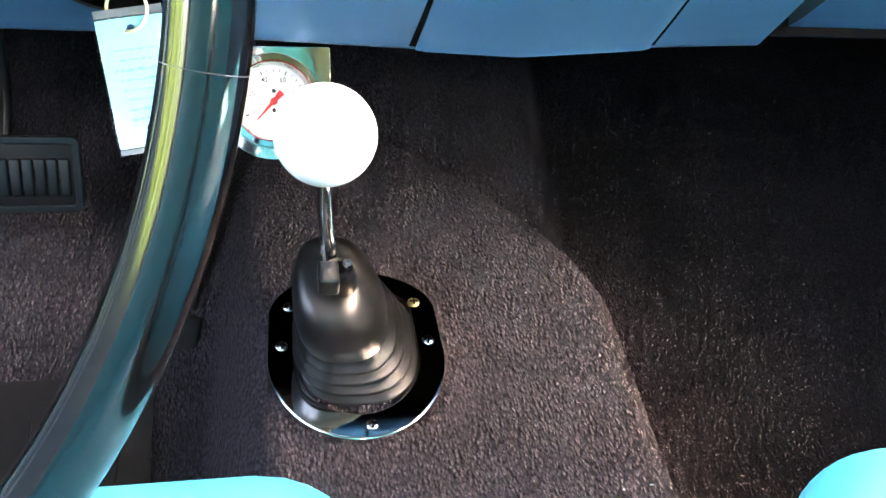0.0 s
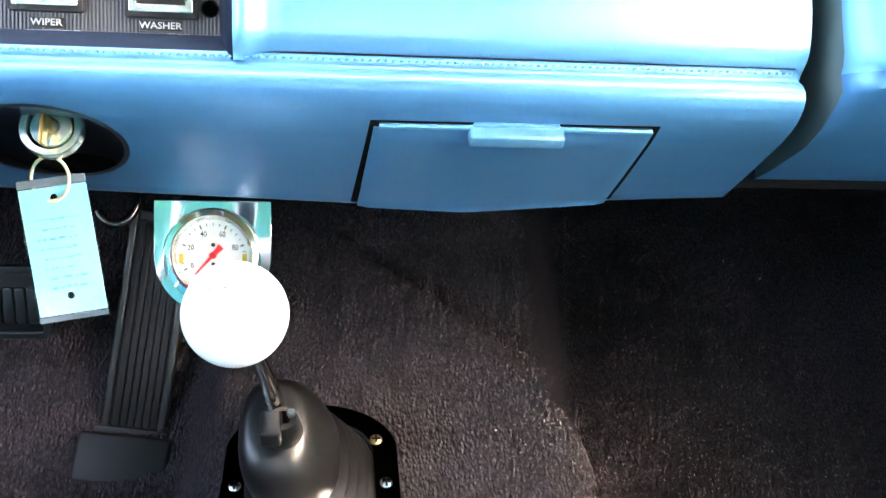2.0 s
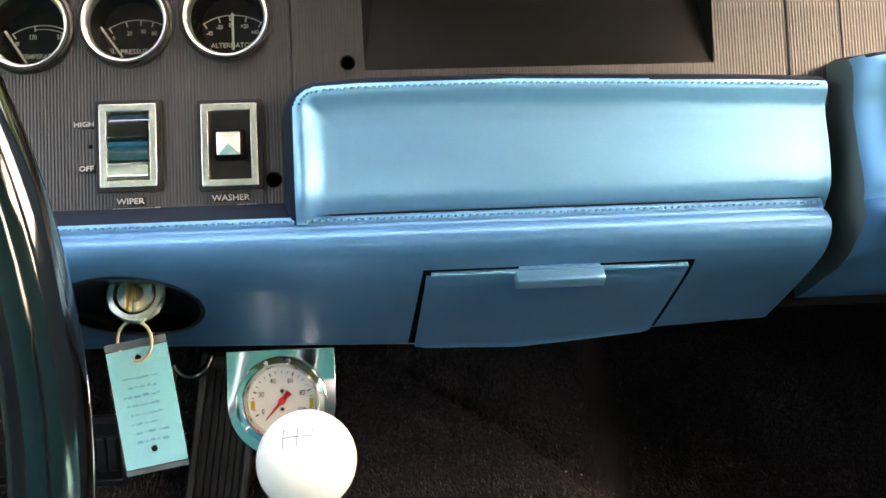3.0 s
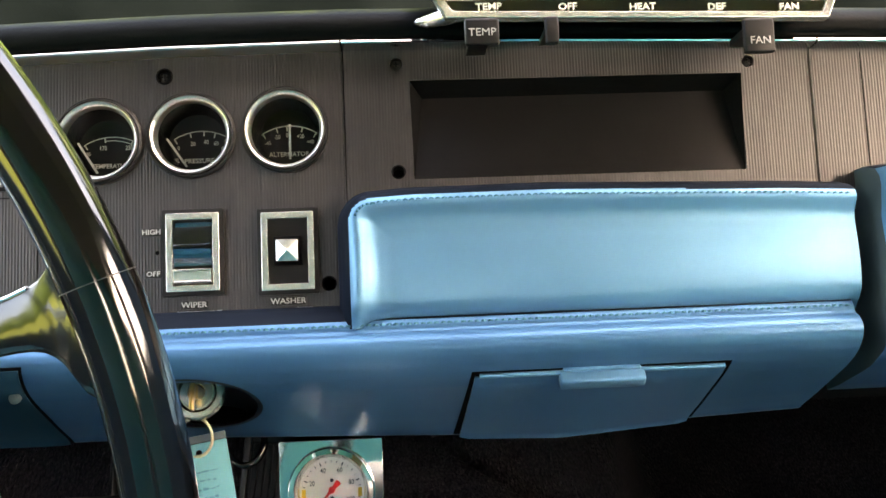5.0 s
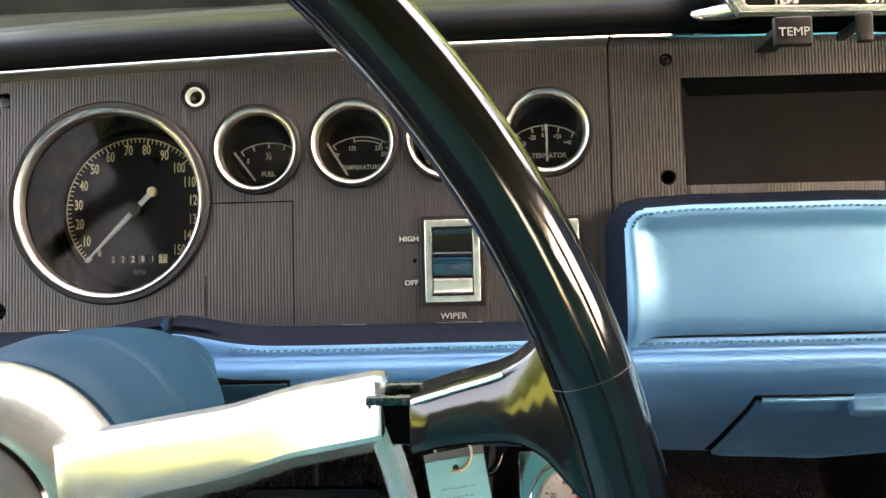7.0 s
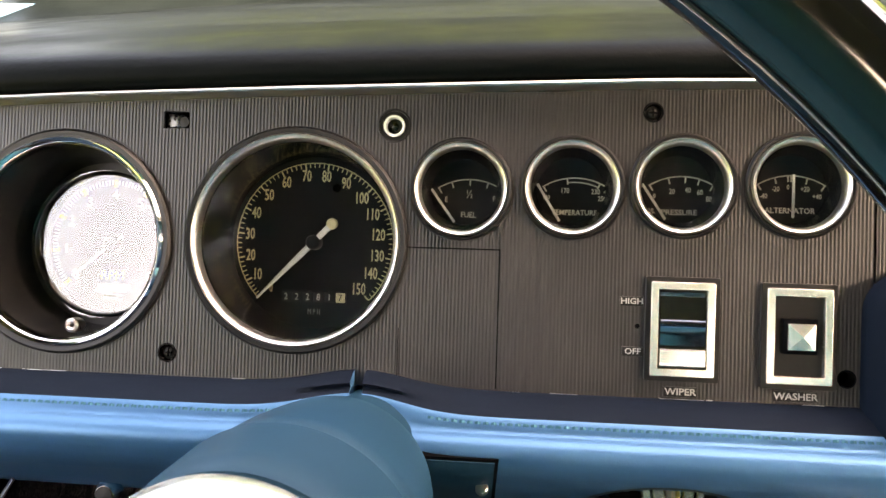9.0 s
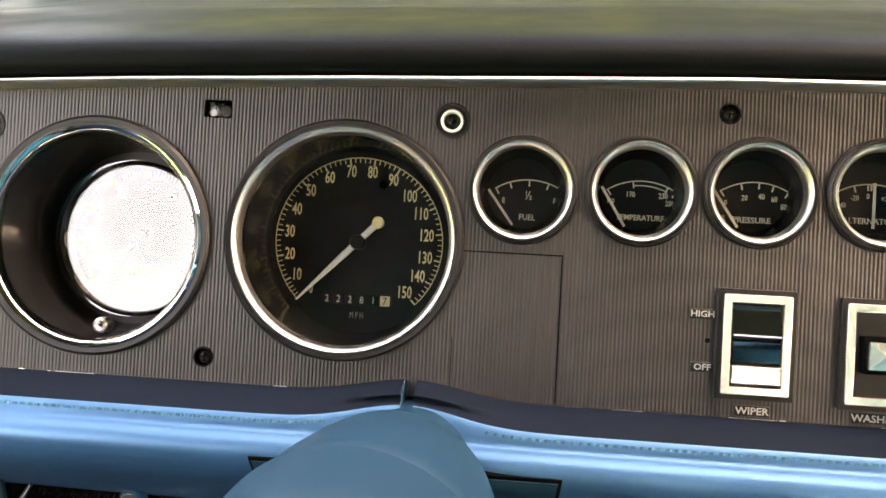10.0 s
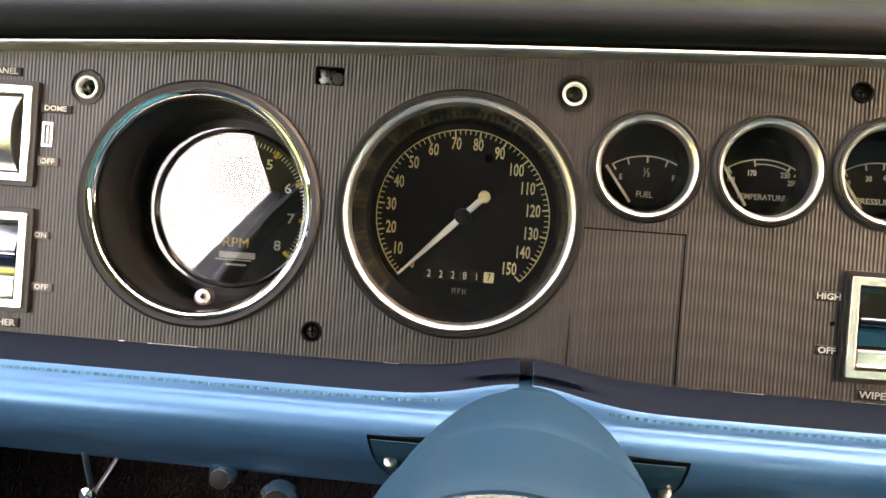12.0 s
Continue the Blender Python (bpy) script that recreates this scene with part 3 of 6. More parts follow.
def hollow(x, z):
    """Below 1 inside the oval hollow round the ignition lock."""
    return ((x - IGX) / 0.0425) ** 2 + ((z - IGZ) / 0.0192) ** 2


def column_hump(x):
    return math.exp(-((x - 0.0415) / 0.036) ** 2)


def pad_shift(x, k, y, z):
    f = np.clip((-0.125 - z) / 0.045, 0, 1)
    z2 = z + drop(x) * f
    hump = column_hump(x)
    if z > -0.100 and y < 0.009:
        z2 += 0.0085 * hump * min(max((z + 0.100) / 0.006, 0), 1)
    if -0.125 < z and y < -0.016:
        y = y + 0.007 * hump
    return (x, y, z2)


def pad_xs(a, b):
    out = [x for x in frange(-0.46, 0.65, 223)]
    out += [IGX + 0.0425 * c for c in frange(-1, 1, 61)]
    return [a] + sorted(x for x in out if a + 0.001 < x < b - 0.001) + [b]


def dash_pad(x0, x1, label):
    t = thing("dash_pad", D, label, "dash padding")
    pr = fine(PAD, 0.0025)
    bm = bm_sweep(pr, pad_xs(x0, x1), pad_shift)
    cut = []
    for f in bm.faces:
        c = f.calc_center_median()
        z = c.z - drop(c.x) * min(max((-0.125 - c.z) / 0.045, 0), 1)
        if hollow(c.x, z) < 1.0 and c.y < face_y(z) + 0.01:
            cut.append(f)
    bmesh.ops.delete(bm, geom=cut, context="FACES")
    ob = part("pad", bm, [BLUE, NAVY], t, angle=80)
    # the ledge above the stitching is coloured navy
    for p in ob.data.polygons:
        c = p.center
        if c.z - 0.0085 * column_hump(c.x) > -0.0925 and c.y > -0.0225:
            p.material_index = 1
    return t


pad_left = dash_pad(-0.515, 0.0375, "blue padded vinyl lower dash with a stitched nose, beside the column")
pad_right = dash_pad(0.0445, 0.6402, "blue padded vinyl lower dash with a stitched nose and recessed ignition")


def recess_cup(parent):
    """The smooth dark oval bowl in which the ignition lock sits."""
    bm = bmesh.new()
    rows = []
    for s in [1.075, 1.05, 1.02] + [math.cos(a) for a in frange(0.0, 1.55, 34)]:
        row = []
        for i in range(80):
            a = 2 * math.pi * i / 80
            x, z = IGX + 0.0425 * s * math.cos(a), IGZ + 0.0192 * s * math.sin(a)
            deep = 0.050 * max(1 - s * s, 0.0) ** 0.30 - 0.0006
            f = min(max((-0.125 - z) / 0.045, 0), 1)
            row.append(bm.verts.new((x, face_y(z) + deep, z + drop(x) * f)))
        rows.append(row)
    for a, b in zip(rows, rows[1:]):
        for i in range(80):
            j = (i + 1) % 80
            bm.faces.new((a[i], a[j], b[j], b[i]))
    bm.faces.new(rows[-1])
    # the bowl is coloured darker than the padding round it
    return part("recess_cup", bm, RECESS, parent, "smooth dark oval recess", angle=80)


recess_cup(pad_right)


def stitches(parent, path, pitch=0.0042, w=0.0015, name="stitching"):
    """A row of short thread stitches along a path of (place, up-normal)."""
    bm = bmesh.new()
    for i in range(len(path) - 1):
        (a, n), (b, _) = path[i], path[i + 1]
        a, b, n = Vector(a), Vector(b), Vector(n).normalized()
        t = (b - a)
        s = t.cross(n).normalized() * w * 0.5
        a, b = a + n * 0.0006, b + n * 0.0006
        p, q = a + t * 0.10, a + t * 0.82
        mid = (p + q) / 2 + n * 0.0011
        va = [bm.verts.new(v) for v in (p - s, p + s, mid + s, mid - s, q - s, q + s)]
        bm.faces.new((va[0], va[1], va[2], va[3]))
        bm.faces.new((va[3], va[2], va[5], va[4]))
    return part(name, bm, THREAD, parent, "pale blue thread stitching", smooth=False)


def nose_line(x0, x1, n):
    return [((x,) + pad_shift(x, 0, -0.0236, -0.0955)[1:], (0, -0.9, 0.4)) for x in frange(x0, x1, n)]


stitches(pad_left, nose_line(-0.44, 0.001, 106))
stitches(pad_right, nose_line(0.082, 0.638, 132))

# raised cushion above the drawer
CX0, CX1, CZ0, CR = 0.3115, 0.6455, -0.0970, 0.022


def cushion_top(x):
    return float(np.interp(x, [0.31, 0.36, 0.45, 0.60, 0.65], [-0.0085, -0.0058, -0.0055, -0.0100, -0.0125]))


def cushion_edge(x, z):
    """How far a place lies inside the cushion's top and side edge."""
    dx, dz = x - CX0, cushion_top(x) - z
    if dx < CR and dz < CR:
        return max(CR - math.hypot(CR - dx, CR - dz), 0.0)
    return max(min(dx, dz), 0.0)


ROLL_D = [0, 0.002, 0.0055, 0.009, 0.012, 0.0150, 0.0190, 0.025, 0.033, 0.045]
ROLL_Y = [-0.004, -0.0155, -0.0245, -0.0288, -0.0303, -0.0298, -0.0268, -0.0240, -0.0228, -0.0226]


def cushion_front(x, z):
    d = cushion_edge(x, z)
    y = sum(float(np.interp(max(d + o, 0), ROLL_D, ROLL_Y)) for o in (-0.002, -0.001, 0, 0.001, 0.002)) / 5
    u = min(max((-0.080 - z) / 0.0150, 0), 1)
    v = min(max((cushion_top(x) - 0.022 - z) / 0.068, 0), 1)
    return y + (0.0080 * u * u - 0.0042 * math.sin(math.pi * v)) * min(d / 0.02, 1)


def make_cushion():
    t = thing("dash_cushion", D, "raised light blue vinyl dash cushion with stitched border", "dash padding")
    bm = bmesh.new()
    nx, nz = 190, 70
    xs = [CX0 + (CX1 - CX0) * (i / nx) ** 1.25 for i in range(nx + 1)]
    rows = []
    for j in range(nz + 1):
        row = []
        for i, x in enumerate(xs):
            zt = cushion_top(x)
            if x - CX0 < CR:
                zt -= CR - math.sqrt(max(CR ** 2 - (CR - (x - CX0)) ** 2, 0))
            u = (j / nz) ** 1.3
            z = zt + (CZ0 - zt) * u
            row.append(bm.verts.new((x, cushion_front(x, z), z)))
        rows.append(row)
    for a, b in zip(rows, rows[1:]):
        for i in range(nx):
            bm.faces.new((a[i], a[i + 1], b[i + 1], b[i]))
    rim = rows[0] + [r[-1] for r in rows[1:]] + rows[-1][-2::-1] + [r[0] for r in rows[-2:0:-1]]
    back = [bm.verts.new((v.co.x, 0.012, v.co.z)) for v in rim]
    for i in range(len(rim)):
        j = (i + 1) % len(rim)
        bm.faces.new((rim[i], rim[j], back[j], back[i]))
    bm.faces.new(back)
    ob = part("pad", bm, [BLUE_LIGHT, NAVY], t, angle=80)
    # a band along the top and side edge is coloured navy
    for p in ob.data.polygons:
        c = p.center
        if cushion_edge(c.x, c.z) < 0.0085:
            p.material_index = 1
    path = []
    r = 0.0122
    for z in frange(-0.088, cushion_top(CX0) - CR, 12):
        path.append(((CX0 + r, cushion_front(CX0 + r, z) - 0.0004, z), (0, -1, 0)))
    for a in frange(0, 90, 7)[1:]:
        x = CX0 + CR - (CR - r) * math.cos(radians(a))
        z = cushion_top(x) - CR + (CR - r) * math.sin(radians(a))
        path.append(((x, cushion_front(x, z) - 0.0004, z), (0, -1, 0)))
    top = []
    for x in frange(CX0 + CR, CX1 - 0.004, 76):
        z = cushion_top(x) - r
        top.append(((x, cushion_front(x, z) - 0.0004, z), (0, -0.8, 0.5)))
    stitches(t, path[12:] + top[1:])
    return t


make_cushion()

# the passenger side section, standing proud beyond a gap
def passenger_pad():
    t = thing("passenger_dash_pad", D, "blue padded vinyl passenger dash section beyond the gap", "dash padding")
    outer = [(0.01, -0.004), (-0.022, -0.004), (-0.046, -0.008), (-0.0530, -0.0135), (-0.0545, -0.0200), (-0.0520, -0.0300), (-0.0490, -0.0400), (-0.0540, -0.0650), (-0.0600, -0.0840),
             (-0.0590, -0.0920), (-0.0560, -0.0960), (-0.0580, -0.1000), (-0.0600, -0.1060), (-0.0500, -0.1130), (-0.0260, -0.1260), (0.0080, -0.1380), (0.0480, -0.1500), (0.0840, -0.1580), (0.0890, -0.1580), (0.0900, -0.1540), (0.05, -0.11)]
    bm = bm_sweep(fine(outer, 0.004), [0.660, 0.662, 0.665, 0.669, 0.674] + frange(0.68, 1.29, 30), lambda x, k, y, z: (x, y * float(np.interp(x, [0.660, 0.662, 0.665, 0.669, 0.674, 0.68], [0.62, 0.72, 0.83, 0.92, 0.98, 1.0])) if y < 0 else y, z))
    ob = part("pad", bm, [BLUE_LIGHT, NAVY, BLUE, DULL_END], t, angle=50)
    # the top ledge takes navy, the part below the stitching the deeper blue
    for p in ob.data.polygons:
        c = p.center
        # the grey-green end's dull tone also carries the shadow beside the gap
        if c.x < 0.6605:
            p.material_index = 3
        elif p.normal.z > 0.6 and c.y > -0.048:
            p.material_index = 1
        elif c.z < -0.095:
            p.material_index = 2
    return t


pass_pad = passenger_pad()
stitches(pass_pad, [((x, -0.0537, -0.0150), (0, -0.8, 0.5)) for x in frange(0.700, 1.10, 96)])
stitches(pass_pad, [((x, -0.0592, -0.0905), (0, -1, 0)) for x in frange(0.690, 1.10, 96)])


# ------------------------------------------------------------ instrument panel face
SPEEDO, TACH = (0.0, 0.0), (-0.139, -0.0045)
SMALL = [(0.0945, 0.0312), (0.1563, 0.0334), (0.2165, 0.0355), (0.2783, 0.0372)]
R_BIG, R_SMALL = 0.0655, 0.0296
WIPER = (0.2175, -0.0425, 0.0195, 0.0280)
WASHER = (0.2787, -0.0440, 0.0195, 0.0280)
DIMMER = (-0.2495, 0.0265, 0.0195, 0.0280)
LIGHTS = (-0.2480, -0.0415, 0.0195, 0.0280)
TELLTALES = [(0.0553, 0.0664), (-0.2045, 0.0540)]


def panel_face():
    t = thing("instrument_panel", D, "dark ribbed plastic instrument panel with round cut-outs", "instrument panel")
    xs = frange(-0.515, 0.3172, 44)
    outline = [(x, -0.0812) for x in xs] + [(x, zs(x) - 0.002) for x in reversed(xs)]
    holes = [circle(*SPEEDO, R_BIG - 0.001, 72), circle(*TACH, R_BIG - 0.001, 72)] + [circle(x, z, R_SMALL - 0.0008, 48) for x, z in SMALL]
    for cx, cz, hw, hh in (WIPER, WASHER, DIMMER, LIGHTS):
        holes.append(rect(cx - hw + 0.0006, cx + hw - 0.0006, cz - hh + 0.0006, cz + hh - 0.0006))
    for x, z in TELLTALES:
        holes.append(circle(x, z, 0.0085, 24))
    holes.append(rect(-0.081, -0.0655, 0.0630, 0.0728, 0.001))
    for x, z, r in ((-0.0735, -0.0675, 0.0052), (0.1995, 0.0760, 0.0052), (0.3045, -0.066, 0.0046)):
        holes.append(circle(x, z, r, 20))
    part("faceplate", bm_plate(outline, holes, 0.003), RIBBED, t, smooth=False)
    part("backing", bm_box(-0.515, 0.316, 0.060, 0.064, -0.0795, 0.0600), BLACK_MATT, t)
    # seams of a plate let into the face
    part("seam", bm_box(0.0655, 0.1176, -0.0005, 0.001, -0.0027, -0.0019), BLACK_MATT, t)
    part("seam", bm_box(0.1169, 0.1176, -0.0004, 0.001, -0.0795, -0.0022), BLACK_MATT, t)
    part("seam", bm_box(0.0612, 0.0616, -0.0003, 0.001, -0.0795, -0.0480), BLACK_MATT, t)
    # rubbed bright lower edge
    rnd = random.Random(5)
    x = -0.26
    while x < 0.31:
        w = rnd.uniform(0.002, 0.03)
        if rnd.random() < 0.6:
            part("worn_patch", bm_box(x, min(x + w, 0.312), -0.0005, 0.001, -0.0815, -0.0815 + rnd.uniform(0.0005, 0.0011)), STEEL, t, "bright metal showing at the worn lower edge", smooth=False)
        x += w + rnd.uniform(0.001, 0.02)
    return t


panel = panel_face()


def screw(x, y, z, r, name="screw", parent=None, material=SCREW, recess=0.0025, m=None):
    """A cross-head screw sunk in its cup."""
    head = bm_lathe([(0.0003, -0.0012), (r * 0.35, -0.0010), (r * 0.62, -0.0004), (r * 0.8, 0.0004), (r * 0.85, 0.001), (r * 0.85, 0.004)], 20)
    cross = merge(bm_box(-r * 0.5, r * 0.5, -0.0015, -0.0004, -r * 0.1, r * 0.1), bm_box(-r * 0.1, r * 0.1, -0.0015, -0.0004, -r * 0.5, r * 0.5))
    ob = part(name, move(head, x, y + recess, z), material, parent)
    part("slot", move(cross, x, y + recess, z), BLACK_MATT, ob, smooth=False)
    return ob


for x, z, r in ((-0.0735, -0.0675, 0.0052), (0.1995, 0.0760, 0.0052)):
    cup = bm_lathe([(r + 0.0004, -0.0004), (r - 0.0006, -0.0006), (r - 0.0008, 0.0045), (r + 0.0004, 0.0045)], 28, closed=True)
    part("screw_cup", move(cup, x, 0, z), BLACK_MATT, panel)
    screw(x, 0, z, r * 0.9, parent=panel)
cup = bm_lathe([(0.0050, -0.0004), (0.0042, -0.0006), (0.0040, 0.010), (0.0050, 0.010)], 24, closed=True)
part("screw_hole", move(cup, 0.3045, 0, -0.066), BLACK_MATT, panel)
part("clip", bm_box(-0.080, -0.0715, 0.004, 0.010, 0.0640, 0.0720, 0.0006), DARK_STEEL, panel, "tarnished spring clip in its slot")
part("clip_screw", move(bm_lathe([(0.0003, 0), (0.0030, 0.0002), (0.0036, 0.002), (0.0036, 0.008)], 16), -0.0690, 0.001, 0.0668), BLACK, panel)


# ------------------------------------------------------------ gauges
def bezel_parts(t, R, depth, rim_r, chrome_r, inner_r, chrome=CHROME_DULL, seg=72):
    """Black outer rim, bright ring and the tunnel to the dial."""
    part("rim", bm_lathe([(rim_r, 0.0012), (rim_r, -0.0022), (rim_r - 0.0012, -0.0034), (chrome_r, -0.0030), (chrome_r, 0.0012)], seg, closed=True), BLACK, t)
    w = chrome_r - inner_r
    part("bezel", bm_lathe([(chrome_r - 0.0001, 0.0), (chrome_r - 0.0001, -0.0034), (chrome_r - 0.25 * w, -0.0048), (chrome_r - 0.6 * w, -0.0040), (inner_r + 0.15 * w, -0.0020), (inner_r, 0.0005), (inner_r, 0.004), (chrome_r - 0.0001, 0.004)], seg, closed=True), chrome, t, "bright chrome bezel ring")
    part("tunnel", bm_lathe([(inner_r + 0.0008, 0.003), (inner_r - 0.0012, depth * 0.5), (inner_r - 0.0035, depth), (inner_r - 0.0005, depth), (inner_r + 0.002, 0.003)], seg, closed=True), SATIN_BLACK, t)


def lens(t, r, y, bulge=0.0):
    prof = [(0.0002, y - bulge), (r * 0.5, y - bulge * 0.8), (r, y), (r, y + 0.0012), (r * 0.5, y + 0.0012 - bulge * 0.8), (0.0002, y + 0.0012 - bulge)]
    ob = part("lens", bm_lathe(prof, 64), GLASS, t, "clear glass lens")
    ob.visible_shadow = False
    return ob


def tick(a, r0, r1, w, y=-0.0006, thick=0.0004):
    """A radial mark at angle a, degrees clockwise from the top."""
    bm = bm_box(-w / 2, w / 2, y - thick, y, r0, r1)
    return move(bm, m=Matrix.Rotation(radians(a), 4, "Y"))


def polar(a, r):
    return r * math.sin(radians(a)), r * math.cos(radians(a))


def arc_band(a0, a1, r, w, y=-0.0006, thick=0.0004, cx=0, cz=0, n=40):
    bm = bmesh.new()
    prev = None
    for a in frange(a0, a1, n):
        q = []
        for rr in (r - w / 2, r + w / 2):
            x, z = polar(a, rr)
            q.append(bm.verts.new((cx + x, y - thick, cz + z)))
        if prev:
            bm.faces.new((prev[0], prev[1], q[1], q[0]))
        prev = q
    return bm


def speedometer():
    dy = 0.048
    t = thing("speedometer", at(*SPEEDO[:1], 0, SPEEDO[1]), "round black speedometer with cream numerals and white needle", "speedometer")
    bezel_parts(t, R_BIG, dy, 0.0650, 0.0611, 0.0571)
    part("dial", bm_lathe([(0.0002, dy), (0.0545, dy), (0.0545, dy + 0.002), (0.0002, dy + 0.002)], 64), DIALBLACK, t)
    # scale: 0 at lower left, 150 at lower right
    a_of = {0: -135, 10: -120.3, 20: -102.6, 30: -84.2, 40: -65.2, 50: -46.2, 60: -27.4, 70: -8.8, 80: 8.6, 90: 26.8, 100: 45.6, 110: 63.2, 120: 82.0, 130: 100.6, 140: 117.2, 150: 134.6}
    keys = sorted(a_of)
    R0 = 0.0498
    marks = arc_band(-136, 134, R0, 0.0006, 0, 0.0006, n=120)
    for v in range(0, 151, 2):
        a = float(np.interp(v, keys, [a_of[k] for k in keys]))
        long = v % 10 == 0
        marks = merge(marks, tick(a, R0 - (0.0040 if long else 0.0028), R0, 0.0009 if long else 0.0005, 0, 0.0006))
    part("scale", move(marks, y=dy - 0.0002, x=-0.0004), CREAM, t, smooth=False)
    nums = bmesh.new()
    for v, a in a_of.items():
        x, z = polar(a, 0.0418 if 0 < v < 100 else 0.0404)
        nums = merge(nums, bm_text(str(v), 0.0100 if v else 0.0070, x - (0.0004 if v else -0.0012), z - (0 if v else 0.0008), dy - 0.0008, width=0.60, bold=0.00016))
    part("numerals", nums, CREAM, t, smooth=False)
    part("unit_lettering", bm_text("M P H", 0.0052, 0.0006, -0.0433, dy - 0.0008, width=0.62), PRINT, t, smooth=False)
    # odometer
    part("odometer", bm_box(-0.0205, 0.0210, dy - 0.001, dy + 0.001, -0.0380, -0.0300), BLACK, t)
    for i, c in enumerate("222817"):
        x = -0.0172 + i * 0.0069
        w = part("odometer_wheel", bm_box(x - 0.0029, x + 0.0029, dy - 0.0018, dy - 0.0006, -0.0370, -0.0310, 0.0004), CREAM if i == 5 else BLACK, t)
        part("digit", bm_text(c, 0.0060, x, -0.0341, dy - 0.0022, width=0.85), BLACK if i == 5 else PALE, w, smooth=False)
    # needle, from the 0 mark up to its round tail
    a = radians(-135.6)
    bm = bmesh.new()
    L0, L1 = 0.0145, 0.0495
    pts = [(-0.0019, L0 - 0.030), (0.0019, L0 - 0.030), (0.0019, 0.012), (0.0006, L1), (-0.0006, L1), (-0.0019, 0.012)]
    lo = [bm.verts.new((x, dy - 0.0062, z)) for x, z in pts]
    hi = [bm.verts.new((x * 0.6, dy - 0.0072, z)) for x, z in pts]
    bm.faces.new(hi)
    for i in range(6):
        j = (i + 1) % 6
        bm.faces.new((lo[i], lo[j], hi[j], hi[i]))
    move(bm, m=Matrix.Rotation(a, 4, "Y"))
    nd = part("needle", bm, WHITE, t, smooth=False)
    x, z = polar(math.degrees(a), -0.0165)
    part("needle_tail", move(bm_lathe([(0.0002, dy - 0.0078), (0.0030, dy - 0.0076), (0.0036, dy - 0.0066), (0.0036, dy - 0.0058), (0.0002, dy - 0.0058)], 24), x, 0, z), CREAM, nd)
    part("hub", bm_lathe([(0.0002, dy - 0.0082), (0.0040, dy - 0.0080), (0.0046, dy - 0.0070), (0.0046, dy)], 28), BLACK, t)
    x, z = 0.0124, 0.0346
    part("warning_lens", move(bm_lathe([(0.0002, dy - 0.0008), (0.0022, dy - 0.0006), (0.0026, dy)], 20), x, 0, z), BLACK_MATT, t)
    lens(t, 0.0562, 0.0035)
    return t


